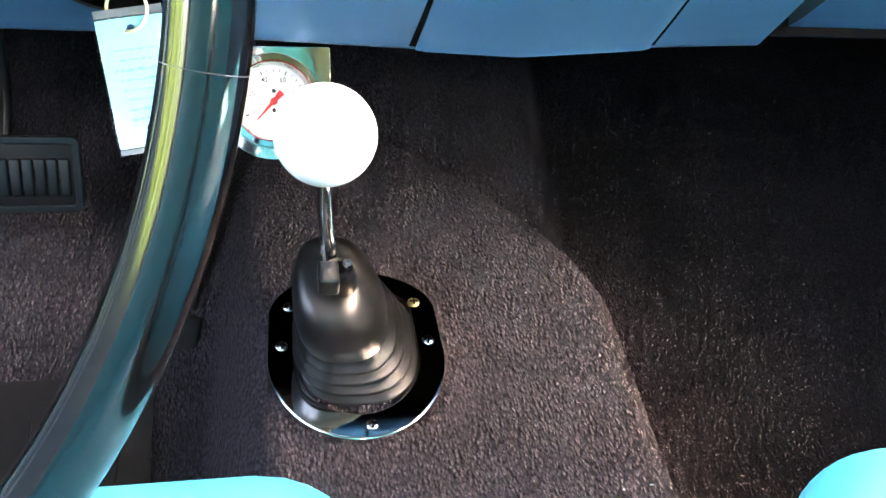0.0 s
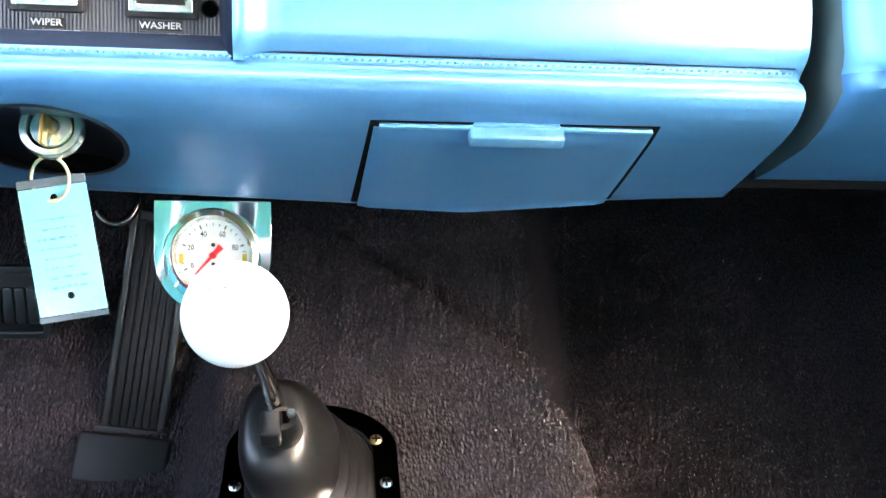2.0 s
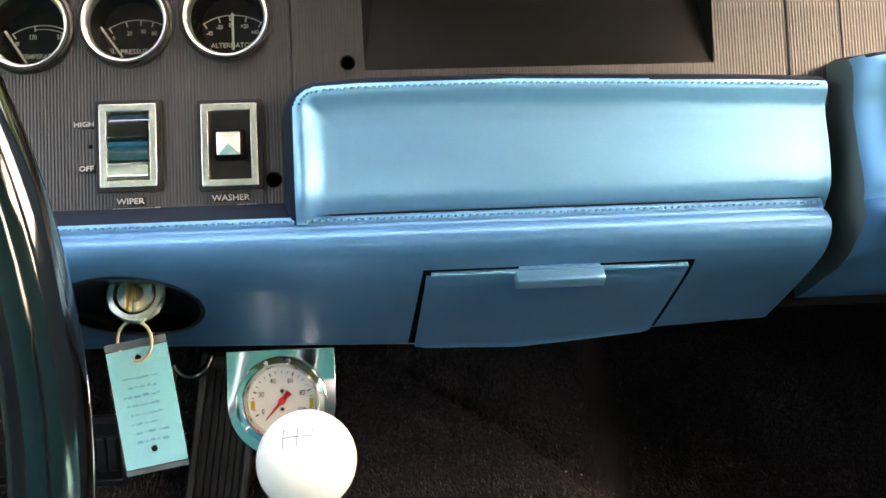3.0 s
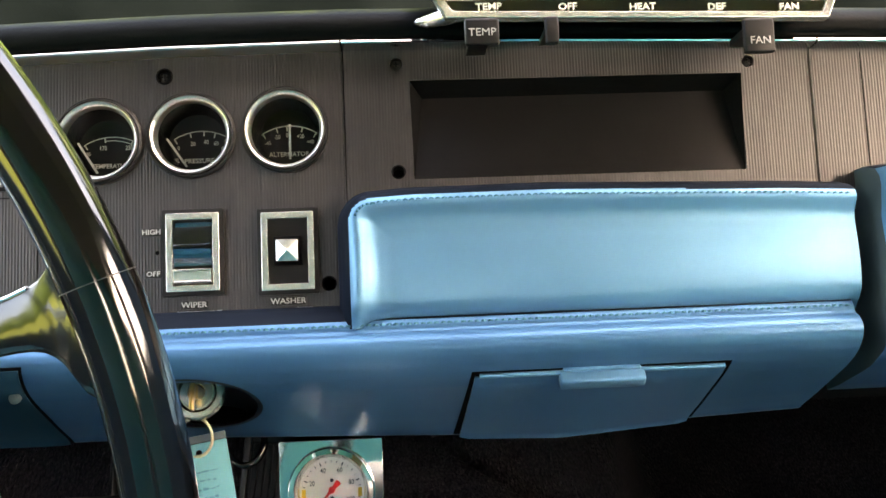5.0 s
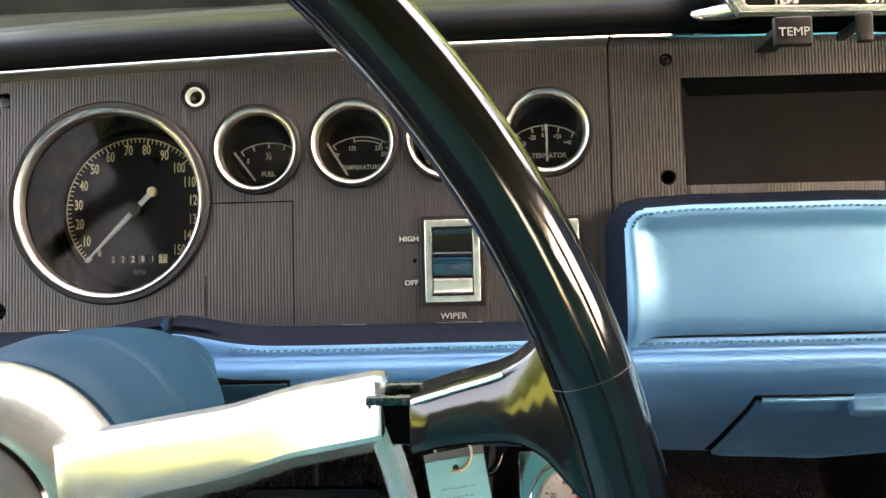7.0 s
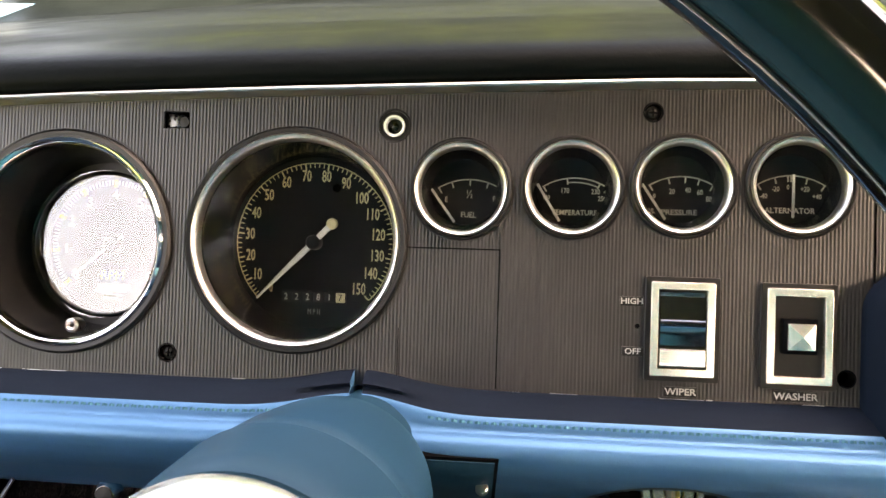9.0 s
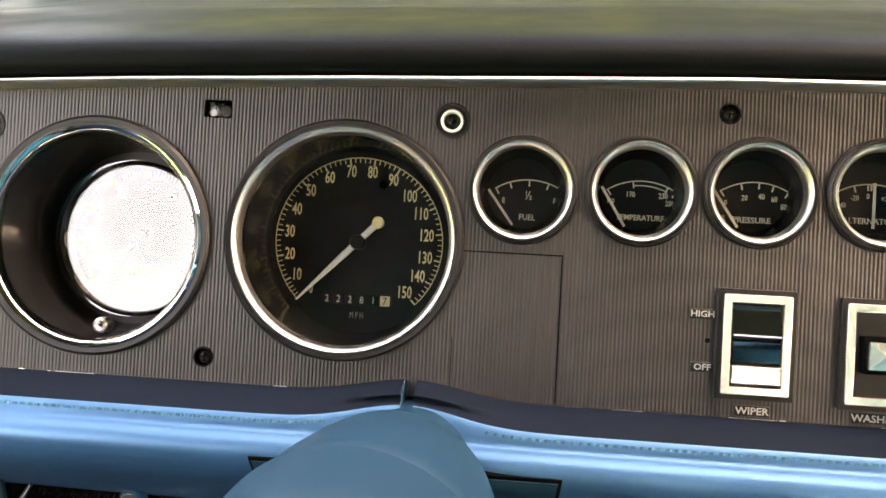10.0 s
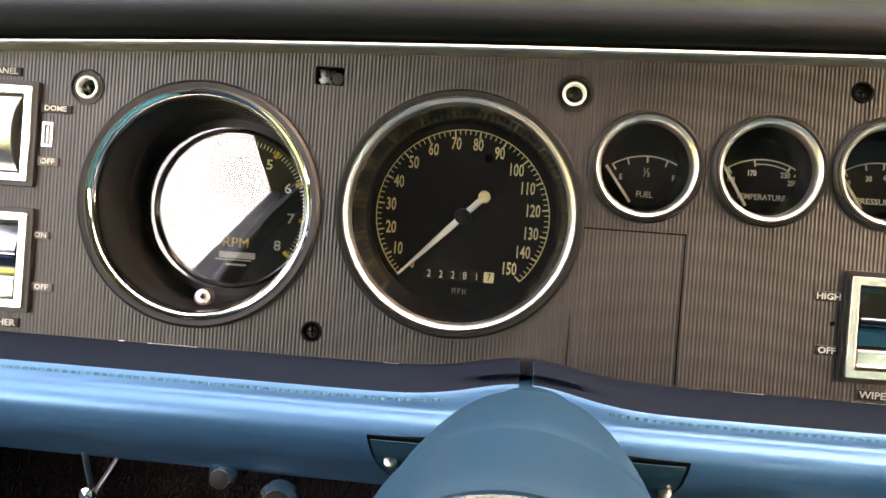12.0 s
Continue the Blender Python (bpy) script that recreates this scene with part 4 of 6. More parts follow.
def tachometer():
    dy = 0.050
    cx, cz = 0.0070, -0.0005
    t = thing("tachometer", at(TACH[0], 0, TACH[1]), "aftermarket black tachometer set deep in its chrome-ringed hole", "tachometer")
    part("rim", bm_lathe([(0.0660, 0.0012), (0.0660, -0.0022), (0.0645, -0.0034), (0.0618, -0.0030), (0.0618, 0.0012)], 72, closed=True), BLACK, t)
    part("bezel", bm_lathe([(0.0617, 0.0), (0.0617, -0.0034), (0.0605, -0.0048), (0.0585, -0.0040), (0.0572, -0.0018), (0.0568, 0.0005), (0.0568, 0.004), (0.0617, 0.004)], 72, closed=True), CHROME, t, "bright chrome bezel ring")
    part("tunnel", bm_lathe([(0.0572, 0.003), (0.0560, 0.014), (0.0540, 0.024), (0.0525, dy + 0.006), (0.0545, dy + 0.006), (0.0590, 0.003)], 72, closed=True), SATIN_BLACK, t)
    part("mount_plate", bm_lathe([(0.0002, dy + 0.004), (0.0535, dy + 0.004), (0.0535, dy + 0.006), (0.0002, dy + 0.006)], 48), BLACK, t)
    g = part("gauge_body", move(bm_lathe([(0.0460, dy + 0.004), (0.0460, dy - 0.0140), (0.0448, dy - 0.0165), (0.0436, dy - 0.0150), (0.0430, dy - 0.0060), (0.0440, dy + 0.004)], 64, closed=True), cx, 0, cz), GLOSS, t, "black gauge can with glossy lip")
    d = part("dial", move(bm_lathe([(0.0002, dy - 0.001), (0.0440, dy - 0.001), (0.0440, dy + 0.002), (0.0002, dy + 0.002)], 64), cx, 0, cz), DIALBLACK, t)
    marks, big = bmesh.new(), bmesh.new()
    a_of = lambda v: -129 + 258 * v / 8
    for i in range(0, 81):
        a = a_of(i / 10)
        if i % 10 == 0:
            big = merge(big, tick(a, 0.0368, 0.0412, 0.0023, 0, 0.0004))
        else:
            marks = merge(marks, tick(a, 0.0382, 0.0410, 0.0005, 0, 0.0004))
    part("scale", move(marks, cx, dy - 0.0016, cz), PALE, d, smooth=False)
    part("major_marks", move(big, cx, dy - 0.0016, cz), YELLOW, d, smooth=False)
    nums = bmesh.new()
    for v in range(9):
        x, z = polar(a_of(v), 0.0318)
        nums = merge(nums, bm_text(str(v), 0.0082, cx + x, cz + z, dy - 0.0020, width=1.1, bold=0.0001))
    part("numerals", nums, WHITE, d, smooth=False)
    part("unit_lettering", bm_text("RPM", 0.0082, cx, cz - 0.0200, dy - 0.0020, width=1.05), YELLOW, d, smooth=False)
    lg = merge(bm_box(cx - 0.0095, cx + 0.0120, dy - 0.0024, dy - 0.0019, cz - 0.0290, cz - 0.0252), bm_box(cx - 0.0115, cx + 0.0100, dy - 0.0024, dy - 0.0019, cz - 0.0302, cz - 0.0296), bm_box(cx - 0.0050, cx + 0.0070, dy - 0.0024, dy - 0.0019, cz - 0.0332, cz - 0.0322))
    part("maker_mark", lg, PALE, d, smooth=False)
    nd = bm_box(-0.0007, 0.0007, dy - 0.0050, dy - 0.0042, -0.009, 0.033)
    part("needle", move(nd, cx, 0, cz, m=Matrix.Rotation(radians(-129), 4, "Y")), WHITE, t)
    part("hub", move(bm_lathe([(0.0002, dy - 0.0072), (0.0045, dy - 0.0070), (0.0052, dy - 0.0060), (0.0052, dy - 0.001)], 28), cx, 0, cz), BLACK, t)
    ob = part("lens", move(bm_lathe([(0.0002, dy - 0.0130), (0.0464, dy - 0.0130), (0.0464, dy - 0.0118), (0.0002, dy - 0.0118)], 64), cx - 0.0028, 0, cz), GLASS_BRIGHT, t, "clear flat glass lens")
    ob.visible_shadow = False
    part("reset_stem", move(bm_lathe([(0.0013, -0.003), (0.0028, -0.0042), (0.0042, -0.0032), (0.0045, 0.0), (0.0045, 0.004), (0.0020, 0.010), (0.0013, 0.010)], 24, closed=True), 0.0030, 0.010, -0.0500), STEEL, t, "bright hollow rivet at the foot of the tunnel")
    return t


def small_gauge(ix, label, shift, words, nums, needle, marks, extra=()):
    cx, cz = SMALL[ix]
    dy = 0.020
    t = thing("dash_gauge", at(cx, 0, cz), label, "gauge", group="small gauges in the panel")
    bezel_parts(t, R_SMALL, dy, 0.0291, 0.0265, 0.0228, seg=56)
    part("dial", bm_lathe([(0.0002, dy), (0.0218, dy), (0.0218, dy + 0.002), (0.0002, dy + 0.002)], 48), DIALBLACK, t)
    # the arched scale is struck from below the dial
    oz, R = -0.0270, 0.0345
    sc = arc_band(-33, 33, R, 0.0007, 0, 0.0005, cz=oz)
    for a in marks:
        sc = merge(sc, move(tick(a, R - 0.0035, R, 0.0008, 0, 0.0005), z=oz))
    for a0, a1, r in extra:
        sc = merge(sc, arc_band(a0, a1, r, 0.0006, 0, 0.0005, cz=oz))
    part("scale", move(sc, x=shift, y=dy - 0.0003), PALE, t, smooth=False)
    lt = bmesh.new()
    for s, x, z, size in nums:
        lt = merge(lt, bm_text(s, size, x, z, dy - 0.0008, width=0.8, bold=0.00006))
    for s, x, z, size, wide in words:
        lt = merge(lt, bm_text(s, size, x, z, dy - 0.0008, width=wide, bold=0.00006))
    part("lettering", lt, PALE, t, smooth=False)
    (x0, z0), (x1, z1) = needle
    L, a = math.hypot(x1 - x0, z1 - z0), math.atan2(x1 - x0, z1 - z0)
    bm = bm_box(-0.0007, 0.0007, dy - 0.0040, dy - 0.0034, 0, L)
    part("needle", move(bm, x0, 0, z0, m=Matrix.Rotation(a, 4, "Y")), WHITE, t)
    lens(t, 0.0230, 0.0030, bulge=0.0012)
    return t


speedometer()
tachometer()
small_gauge(0, "round fuel gauge with its needle below empty", 0.0035, [("FUEL", 0.0030, -0.0132, 0.0046, 0.9)], [("E", -0.0102, -0.0044, 0.0042), ("\u00bd", 0.0035, -0.0013, 0.0066), ("F", 0.0176, -0.0036, 0.0042)],
            ((-0.0048, -0.0177), (-0.0186, 0.0012)), (-32, -18, 0, 18, 32))
small_gauge(1, "round temperature gauge resting at its low stop", 0.0025, [("TEMPERATURE", 0.0022, -0.0126, 0.0042, 0.94)], [("120", -0.0140, -0.0040, 0.0036), ("170", -0.0034, -0.0001, 0.0042), ("230", 0.0141, -0.0003, 0.0042), ("250", 0.0178, -0.0042, 0.0040)],
            ((-0.0062, -0.0177), (-0.0192, 0.0034)), (-32, -8, 24, 32), ((-8, 24, 0.0320),))
small_gauge(2, "round oil pressure gauge reading zero", 0.0025, [("OIL", -0.0150, -0.0125, 0.0042, 0.8), ("PRESSURE", 0.0010, -0.0131, 0.0043, 1.08)], [("0", -0.0130, -0.0040, 0.0038), ("20", -0.0032, -0.0012, 0.0042), ("40", 0.0057, -0.0002, 0.0042), ("60", 0.0124, -0.0014, 0.0042), ("80", 0.0174, -0.0052, 0.0042)],
            ((-0.0069, -0.0174), (-0.0202, 0.0026)), (-32, -13, 3, 16, 30))
small_gauge(3, "round alternator gauge with upright centred needle", 0.0005, [("ALTERNATOR", 0.0, -0.0123, 0.0044, 0.98)], [("-40", -0.0144, -0.0043, 0.0040), ("-20", -0.0079, -0.0002, 0.0040), ("0", -0.0012, 0.0010, 0.0040), ("+20", 0.0080, 0.0000, 0.0040), ("+40", 0.0146, -0.0041, 0.0040)],
            ((0.0010, -0.0162), (0.0010, 0.0080)), (-32, -15, -3, 0, 15, 32))


# ------------------------------------------------------------ switches
def switch_frame(t, hw, hh):
    part("surround", move(bm_plate(rect(-hw, hw, -hh, hh, 0.0008), [rect(-hw + 0.0030, hw - 0.0030, -hh + 0.0030, hh - 0.0030)], 0.005, 0.0003), y=-0.0028), BLACK, t)
    part("frame", move(bm_plate(rect(-hw + 0.0028, hw - 0.0028, -hh + 0.0028, hh - 0.0028, 0.0006), [rect(-hw + 0.0062, hw - 0.0062, -hh + 0.0062, hh - 0.0062)], 0.0070, 0.0004), y=-0.0045), ALLOY, t, "bright polished frame")
    part("backing", bm_box(-hw + 0.003, hw - 0.003, 0.0030, 0.006, -hh + 0.003, hh - 0.003), BLACK, t)


def rocker_switch(c, label):
    cx, cz, hw, hh = c
    t = thing("rocker_switch", at(cx, 0, cz), label, "switch", group="dash switches")
    switch_frame(t, hw, hh)
    prof = [(0.004, 0.0205), (-0.0004, 0.0200), (-0.0012, 0.0190), (-0.0036, 0.0115), (-0.0056, 0.0052), (-0.0064, 0.0044), (-0.0050, 0.0036), (-0.0052, 0.0028), (-0.0064, 0.0020), (-0.0054, 0.0008), (-0.0040, -0.0040), (-0.0034, -0.0090), (-0.0040, -0.0106), (0.004, -0.0108)]
    bm = bm_sweep(prof, [-hw + 0.0075, -hw + 0.0080, hw - 0.0080, hw - 0.0075])
    # the dark roof's reflection is put into the chrome's colour
    part("rocker", bm, DARK_REFLECT_CHROME, t, "polished rocker, coloured for the dark roof it reflects", angle=25)
    # a paler metal holds the bright sky reflection at the rocker's foot
    tip = [(0.004, -0.0109), (-0.0056, -0.0109), (-0.0064, -0.0116), (-0.0056, -0.0124), (-0.0054, -0.0184), (-0.0062, -0.0192), (-0.0050, -0.0203), (0.004, -0.0206)]
    part("rocker_tip", bm_sweep(tip, [-hw + 0.0075, -hw + 0.0080, hw - 0.0080, hw - 0.0075]), ALLOY, t, "lower end of the rocker, paled for the sky it reflects", angle=25)
    return t


rocker_switch(WIPER, "chrome rocker wiper switch in a bright frame")
rocker_switch(LIGHTS, "chrome rocker switch marked on and off")


def washer_switch():
    cx, cz, hw, hh = WASHER
    t = thing("push_switch", at(cx, 0, cz), "washer push button with faceted chrome cap", "switch", group="dash switches")
    switch_frame(t, hw, hh)
    part("well", bm_plate(rect(-hw + 0.0065, hw - 0.0065, -hh + 0.0065, hh - 0.0065), [], 0.003), BLACK, t)
    part("collar", bm_box(-0.0090, 0.0090, -0.0060, 0.001, -0.0095, 0.0095, 0.0008), BLACK_MATT, t)
    bm = bmesh.new()
    s, y0, y1, y2 = 0.0070, -0.0060, -0.0088, -0.0112
    lo = [bm.verts.new((x, y0, z)) for x, z in ((-s, -s), (s, -s), (s, s), (-s, s))]
    mi = [bm.verts.new((x, y1, z)) for x, z in ((-s, -s), (s, -s), (s, s), (-s, s))]
    ap = bm.verts.new((0, y2, 0))
    for i in range(4):
        j = (i + 1) % 4
        bm.faces.new((lo[i], lo[j], mi[j], mi[i]))
        bm.faces.new((mi[i], mi[j], ap))
    part("button", bm, ALLOY, t, "four-sided chrome push button", smooth=False)
    return t


washer_switch()


def dimmer():
    cx, cz, hw, hh = DIMMER
    t = thing("thumbwheel_switch", at(cx, 0, cz), "panel dimmer thumbwheel in a bright frame", "switch", group="dash switches")
    switch_frame(t, hw, hh)
    bm = bmesh.new()
    n, R = 60, 0.026
    rows = []
    for i in range(n * 2):
        a = radians(-52 + 104 * i / (n * 2 - 1))
        r = R - (0.0007 if i % 2 else 0)
        rows.append([bm.verts.new((x, 0.0160 - r * math.cos(a) * 0.95, r * math.sin(a) * 0.97)) for x in (-0.0035, 0.0085)])
    for a, b in zip(rows, rows[1:]):
        bm.faces.new((a[0], a[1], b[1], b[0]))
    for s in (0, 1):
        ctr = bm.verts.new((rows[0][s].co.x, 0.010, 0))
        for a, b in zip(rows, rows[1:]):
            bm.faces.new((ctr, a[s], b[s]))
    part("thumbwheel", bm, CHROME_SATIN, t, "knurled bright thumbwheel", smooth=False)
    return t


dimmer()


def tell_tale(x, z):
    t = thing("warning_lamp", at(x, 0, z), "small dark warning lamp with a white ring", "lamp", group="turn signal lamps")
    part("cup", bm_lathe([(0.0098, 0.001), (0.0098, -0.0004), (0.0088, -0.0006), (0.0082, 0.0030), (0.0060, 0.0040), (0.0060, 0.001)], 32, closed=True), BLACK, t)
    part("ring", bm_lathe([(0.0062, 0.004), (0.0062, -0.0004), (0.0059, -0.0010), (0.0049, -0.0008), (0.0045, 0.0010), (0.0045, 0.004)], 32, closed=True), WHITE, t, "white plastic ring")
    part("lens", bm_lathe([(0.0002, 0.0020), (0.0030, 0.0026), (0.0046, 0.0040), (0.0046, 0.006)], 24), LAMPGLASS, t)
    return t


for x, z in TELLTALES:
    tell_tale(x, z)


def label_plate(x, z, w, h, text, size, plate=True, width=1.1, tone=None):
    t = thing("label_plate", at(x, 0, z), "small dark plate lettered " + text.lower() + " in white", "label", group="lettered plates")
    if plate:
        part("plate", bm_box(-w / 2, w / 2, -0.0012, 0.0008, -h / 2, h / 2, 0.0003), tone or BLACK, t)
    part("lettering", bm_text(text, size, 0, 0, -0.0015, width=width, bold=0.00006), PRINT, t, smooth=False)


label_plate(0.1905, -0.0283, 0.0125, 0.0050, "HIGH", 0.0046)
label_plate(0.1915, -0.0557, 0.0115, 0.0050, "OFF", 0.0046)
label_plate(0.2175, -0.0767, 0.0180, 0.0054, "WIPER", 0.0052)
label_plate(0.2780, -0.0765, 0.0225, 0.0056, "WASHER", 0.0052)
label_plate(-0.2205, 0.0412, 0.0175, 0.0042, "DOME", 0.0040)
label_plate(-0.2232, 0.0126, 0.0118, 0.0046, "OFF", 0.0042, tone=GREY_PLATE)
label_plate(-0.2243, -0.0273, 0.0092, 0.0042, "ON", 0.0040, tone=GREY_PLATE)
label_plate(-0.2222, -0.0552, 0.0120, 0.0042, "OFF", 0.0040, tone=GREY_PLATE)
label_plate(-0.2500, 0.0598, 0.0180, 0.0046, "PANEL", 0.0046)
label_plate(-0.2405, -0.0758, 0.0135, 0.0050, "HER", 0.0050)
part("switch_mark", bm_lathe([(0.0002, -0.0002), (0.0012, -0.0003), (0.0014, 0.0)], 12), BLACK_MATT, panel).location = (0.1938, 0, -0.0418)
wn = thing("slide_window", at(-0.2245, 0, 0.0272), "tiny bright framed slot beside the dimmer", "indicator")
part("frame", move(bm_plate(rect(-0.0030, 0.0030, -0.0066, 0.0066, 0.0004), [rect(-0.0017, 0.0017, -0.0052, 0.0052)], 0.0012), y=-0.0010), STEEL, wn)
part("slot", bm_box(-0.0004, 0.0004, -0.0012, 0.0005, -0.0045, 0.0045), WHITE, wn)


# ------------------------------------------------------------ radio blanking panel and glovebox panel
def radio_panel():
    t = thing("radio_panel", D, "dark ribbed panel with a blanked radio opening", "radio panel")
    x0, x1, z0, z1 = 0.3620, 0.5885, 0.0008, 0.0682
    xs = frange(0.3182, 0.6362, 12)
    outline = [(x, -0.030) for x in xs] + [(x, zs(x) - 0.002) for x in reversed(xs)]
    holes = [[(x0 + 0.001, z0), (x1 - 0.002, z0 - 0.001), (x1, z1 - 0.0015), (x0, z1)]]
    for x, z in ((0.3525, 0.0060), (0.3535, 0.0800), (0.5935, 0.0745)):
        holes.append(circle(x, z, 0.0042, 18))
    part("faceplate", move(bm_plate(outline, holes, 0.003), y=-0.0008), RIBBED, t, smooth=False)
    # pocket: blank sloping back towards its top, with plain cheeks
    dpt = 0.017
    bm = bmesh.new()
    # the recess's shade is put into the blank's near-black colour
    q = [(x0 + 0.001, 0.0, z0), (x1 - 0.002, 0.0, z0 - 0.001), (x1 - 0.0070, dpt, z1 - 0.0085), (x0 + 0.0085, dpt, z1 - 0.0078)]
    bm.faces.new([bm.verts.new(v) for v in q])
    part("blank", bm, vary(mat("shade_dark_blank", (0.0042, 0.0038, 0.0040), 0.55, spec=0.2), 30, 0.25, bump=0.1, bump_scale=400, dist=0.0003), t, smooth=False)
    bm = bmesh.new()
    for a, b, c, d in (((x0, 0, z1), (x0 + 0.001, 0, z0), (x0 + 0.001, 0.0, z0), (x0 + 0.0085, dpt, z1 - 0.0078)), ((x1, 0, z1 - 0.0015), (x1 - 0.002, 0, z0 - 0.001), (x1 - 0.002, 0.0, z0 - 0.001), (x1 - 0.0070, dpt, z1 - 0.0085))):
        bm.faces.new([bm.verts.new(v) for v in (a, b, d)])
    bm.faces.new([bm.verts.new(v) for v in ((x0, 0, z1), (x0 + 0.0085, dpt, z1 - 0.0078), (x1 - 0.0070, dpt, z1 - 0.0085), (x1, 0, z1 - 0.0015))])
    part("pocket", bm, MAT_RUBBER, t, smooth=False)
    part("backing", bm_box(0.319, 0.635, 0.022, 0.025, -0.03, 0.078), BLACK_MATT, t)
    for x, z, r in ((0.3535, 0.0800, 0.0038), (0.5935, 0.0745, 0.0038)):
        screw(x, 0, z, r, parent=t, recess=0.0012)
    part("screw_hole", move(bm_lathe([(0.0048, -0.0012), (0.0040, -0.0014), (0.0038, 0.010), (0.0048, 0.010)], 20, closed=True), 0.3525, 0, 0.0060), BLACK_MATT, t)
    return t


radio_panel()
gp = thing("glovebox_panel", D, "dark ribbed trim panel on the passenger side", "trim panel")
xs = frange(0.6376, 1.29, 12)
part("faceplate", move(bm_plate([(x, -0.030) for x in xs] + [(x, zs(x) - 0.002) for x in reversed(xs)], [], 0.003), y=-0.0014), RIBBED, gp, smooth=False)
# a pale strip paints the highlight along the panel's edge
part("edge", bm_box(0.6362, 0.6374, -0.0020, 0.0012, -0.0295, 0.0815), GREY_PLATE, gp, "thin pale strip drawn as the edge's highlight")
part("seam", bm_box(0.6716, 0.6720, -0.0017, 0.0005, -0.0298, 0.0790), BLACK_MATT, gp)
lower = thing("panel_lower_filler", D, "black metal dash frame behind the padding", "dash frame")
part("frame", bm_box(-0.50, 1.28, 0.066, 0.070, -0.16, -0.0), BLACK_MATT, lower)


# ------------------------------------------------------------ heater control
def heater_control():
    t = thing("heater_control", at(0.0010, 0, -0.0005), "chrome-framed heater control with lettered black face and hanging levers", "heater control")
    y0 = -0.050
    sk = lambda x: (x - 0.385) * -0.027
    def zrow(z):
        return lambda x: z + sk(x)
    o = [(0.3850, 0.0935), (0.6265, 0.0935 + sk(0.6265)), (0.6430, 0.1250), (0.3640, 0.1310)]
    i = [(0.3885, 0.0962), (0.6235, 0.0962 + sk(0.6235)), (0.6385, 0.1225), (0.3690, 0.1282)]
    part("frame", move(bm_plate(o, [i], 0.007, 0.0006), y=y0), ALLOY, t, "bright polished frame")
    part("face", move(bm_plate(i, [], 0.004), y=y0 + 0.002), GLOSS, t)
    band = [(0.3885, 0.0962), (0.6235, 0.0962 + sk(0.6235)), (0.6285, 0.1058 + sk(0.6285)), (0.3815, 0.1058)]
    part("letter_band", move(bm_plate(band, [], 0.0012), y=y0 + 0.0012), BAND, t, "mirror-bright lettered band")
    bead = [(0.3815, 0.1060), (0.6285, 0.1060 + sk(0.6285)), (0.6295, 0.1076 + sk(0.6285)), (0.3802, 0.1076)]
    part("bead", move(bm_plate(bead, [], 0.0040, 0.0004), y=y0 - 0.0014), ALLOY, t, "bright bead over the lettering")
    b = bmesh.new()
    f = [b.verts.new((x, y0 + 0.006, z)) for x, z in o]
    k = [b.verts.new((x, 0.03, z + 0.032)) for x, z in o]
    for a in range(4):
        c = (a + 1) % 4
        b.faces.new((f[a], f[c], k[c], k[a]))
    b.faces.new(f)
    b.faces.new(k)
    part("housing", b, DASHTOP, t, smooth=False)
    for s, x in (("TEMP", 0.4116), ("OFF", 0.4612), ("HEAT", 0.5085), ("DEF", 0.5558), ("FAN", 0.6022)):
        part("lettering", bm_text(s, 0.0062, x, 0.1002 + sk(x), y0 + 0.0004, width=1.1, bold=0.0001), WHITE, t, smooth=False)
    for x0, x1, zb, zt, y, s in ((0.3936, 0.4138, 0.0648, 0.0808, -0.078, "TEMP"), (0.4435, 0.4518, 0.0695, 0.0862, -0.064, ""), (0.5655, 0.5842, 0.0600, 0.0815, -0.064, "FAN")):
        bm = bm_box(x0, x1, y - 0.002, y + 0.003, zb, zt, 0.0014, 3)
        bm = merge(bm, bm_box(x0 + 0.004 if s else x0 + 0.002, x1 - 0.004 if s else x1 - 0.002, y + 0.001, -0.03, zt - 0.006, zt - 0.002))
        lv = part("lever", bm, BLACK, t)
        if s:
            part("lettering", bm_text(s, 0.0066, (x0 + x1) / 2, zb + 0.0072, y - 0.0024, width=1.05, turn=0), PRINT, lv, smooth=False)
    bm = bm_tube([(0.362, -0.006, 0.1060), (0.374, -0.018, 0.1025), (0.386, -0.030, 0.1010), (0.396, -0.036, 0.1010)], 0.004, seg=10, radii=[0.0015, 0.0042, 0.0055, 0.005])
    part("end_wing", bm, CHROME_SATIN, t, "tapering bright end wing")
    return t


heater_control()


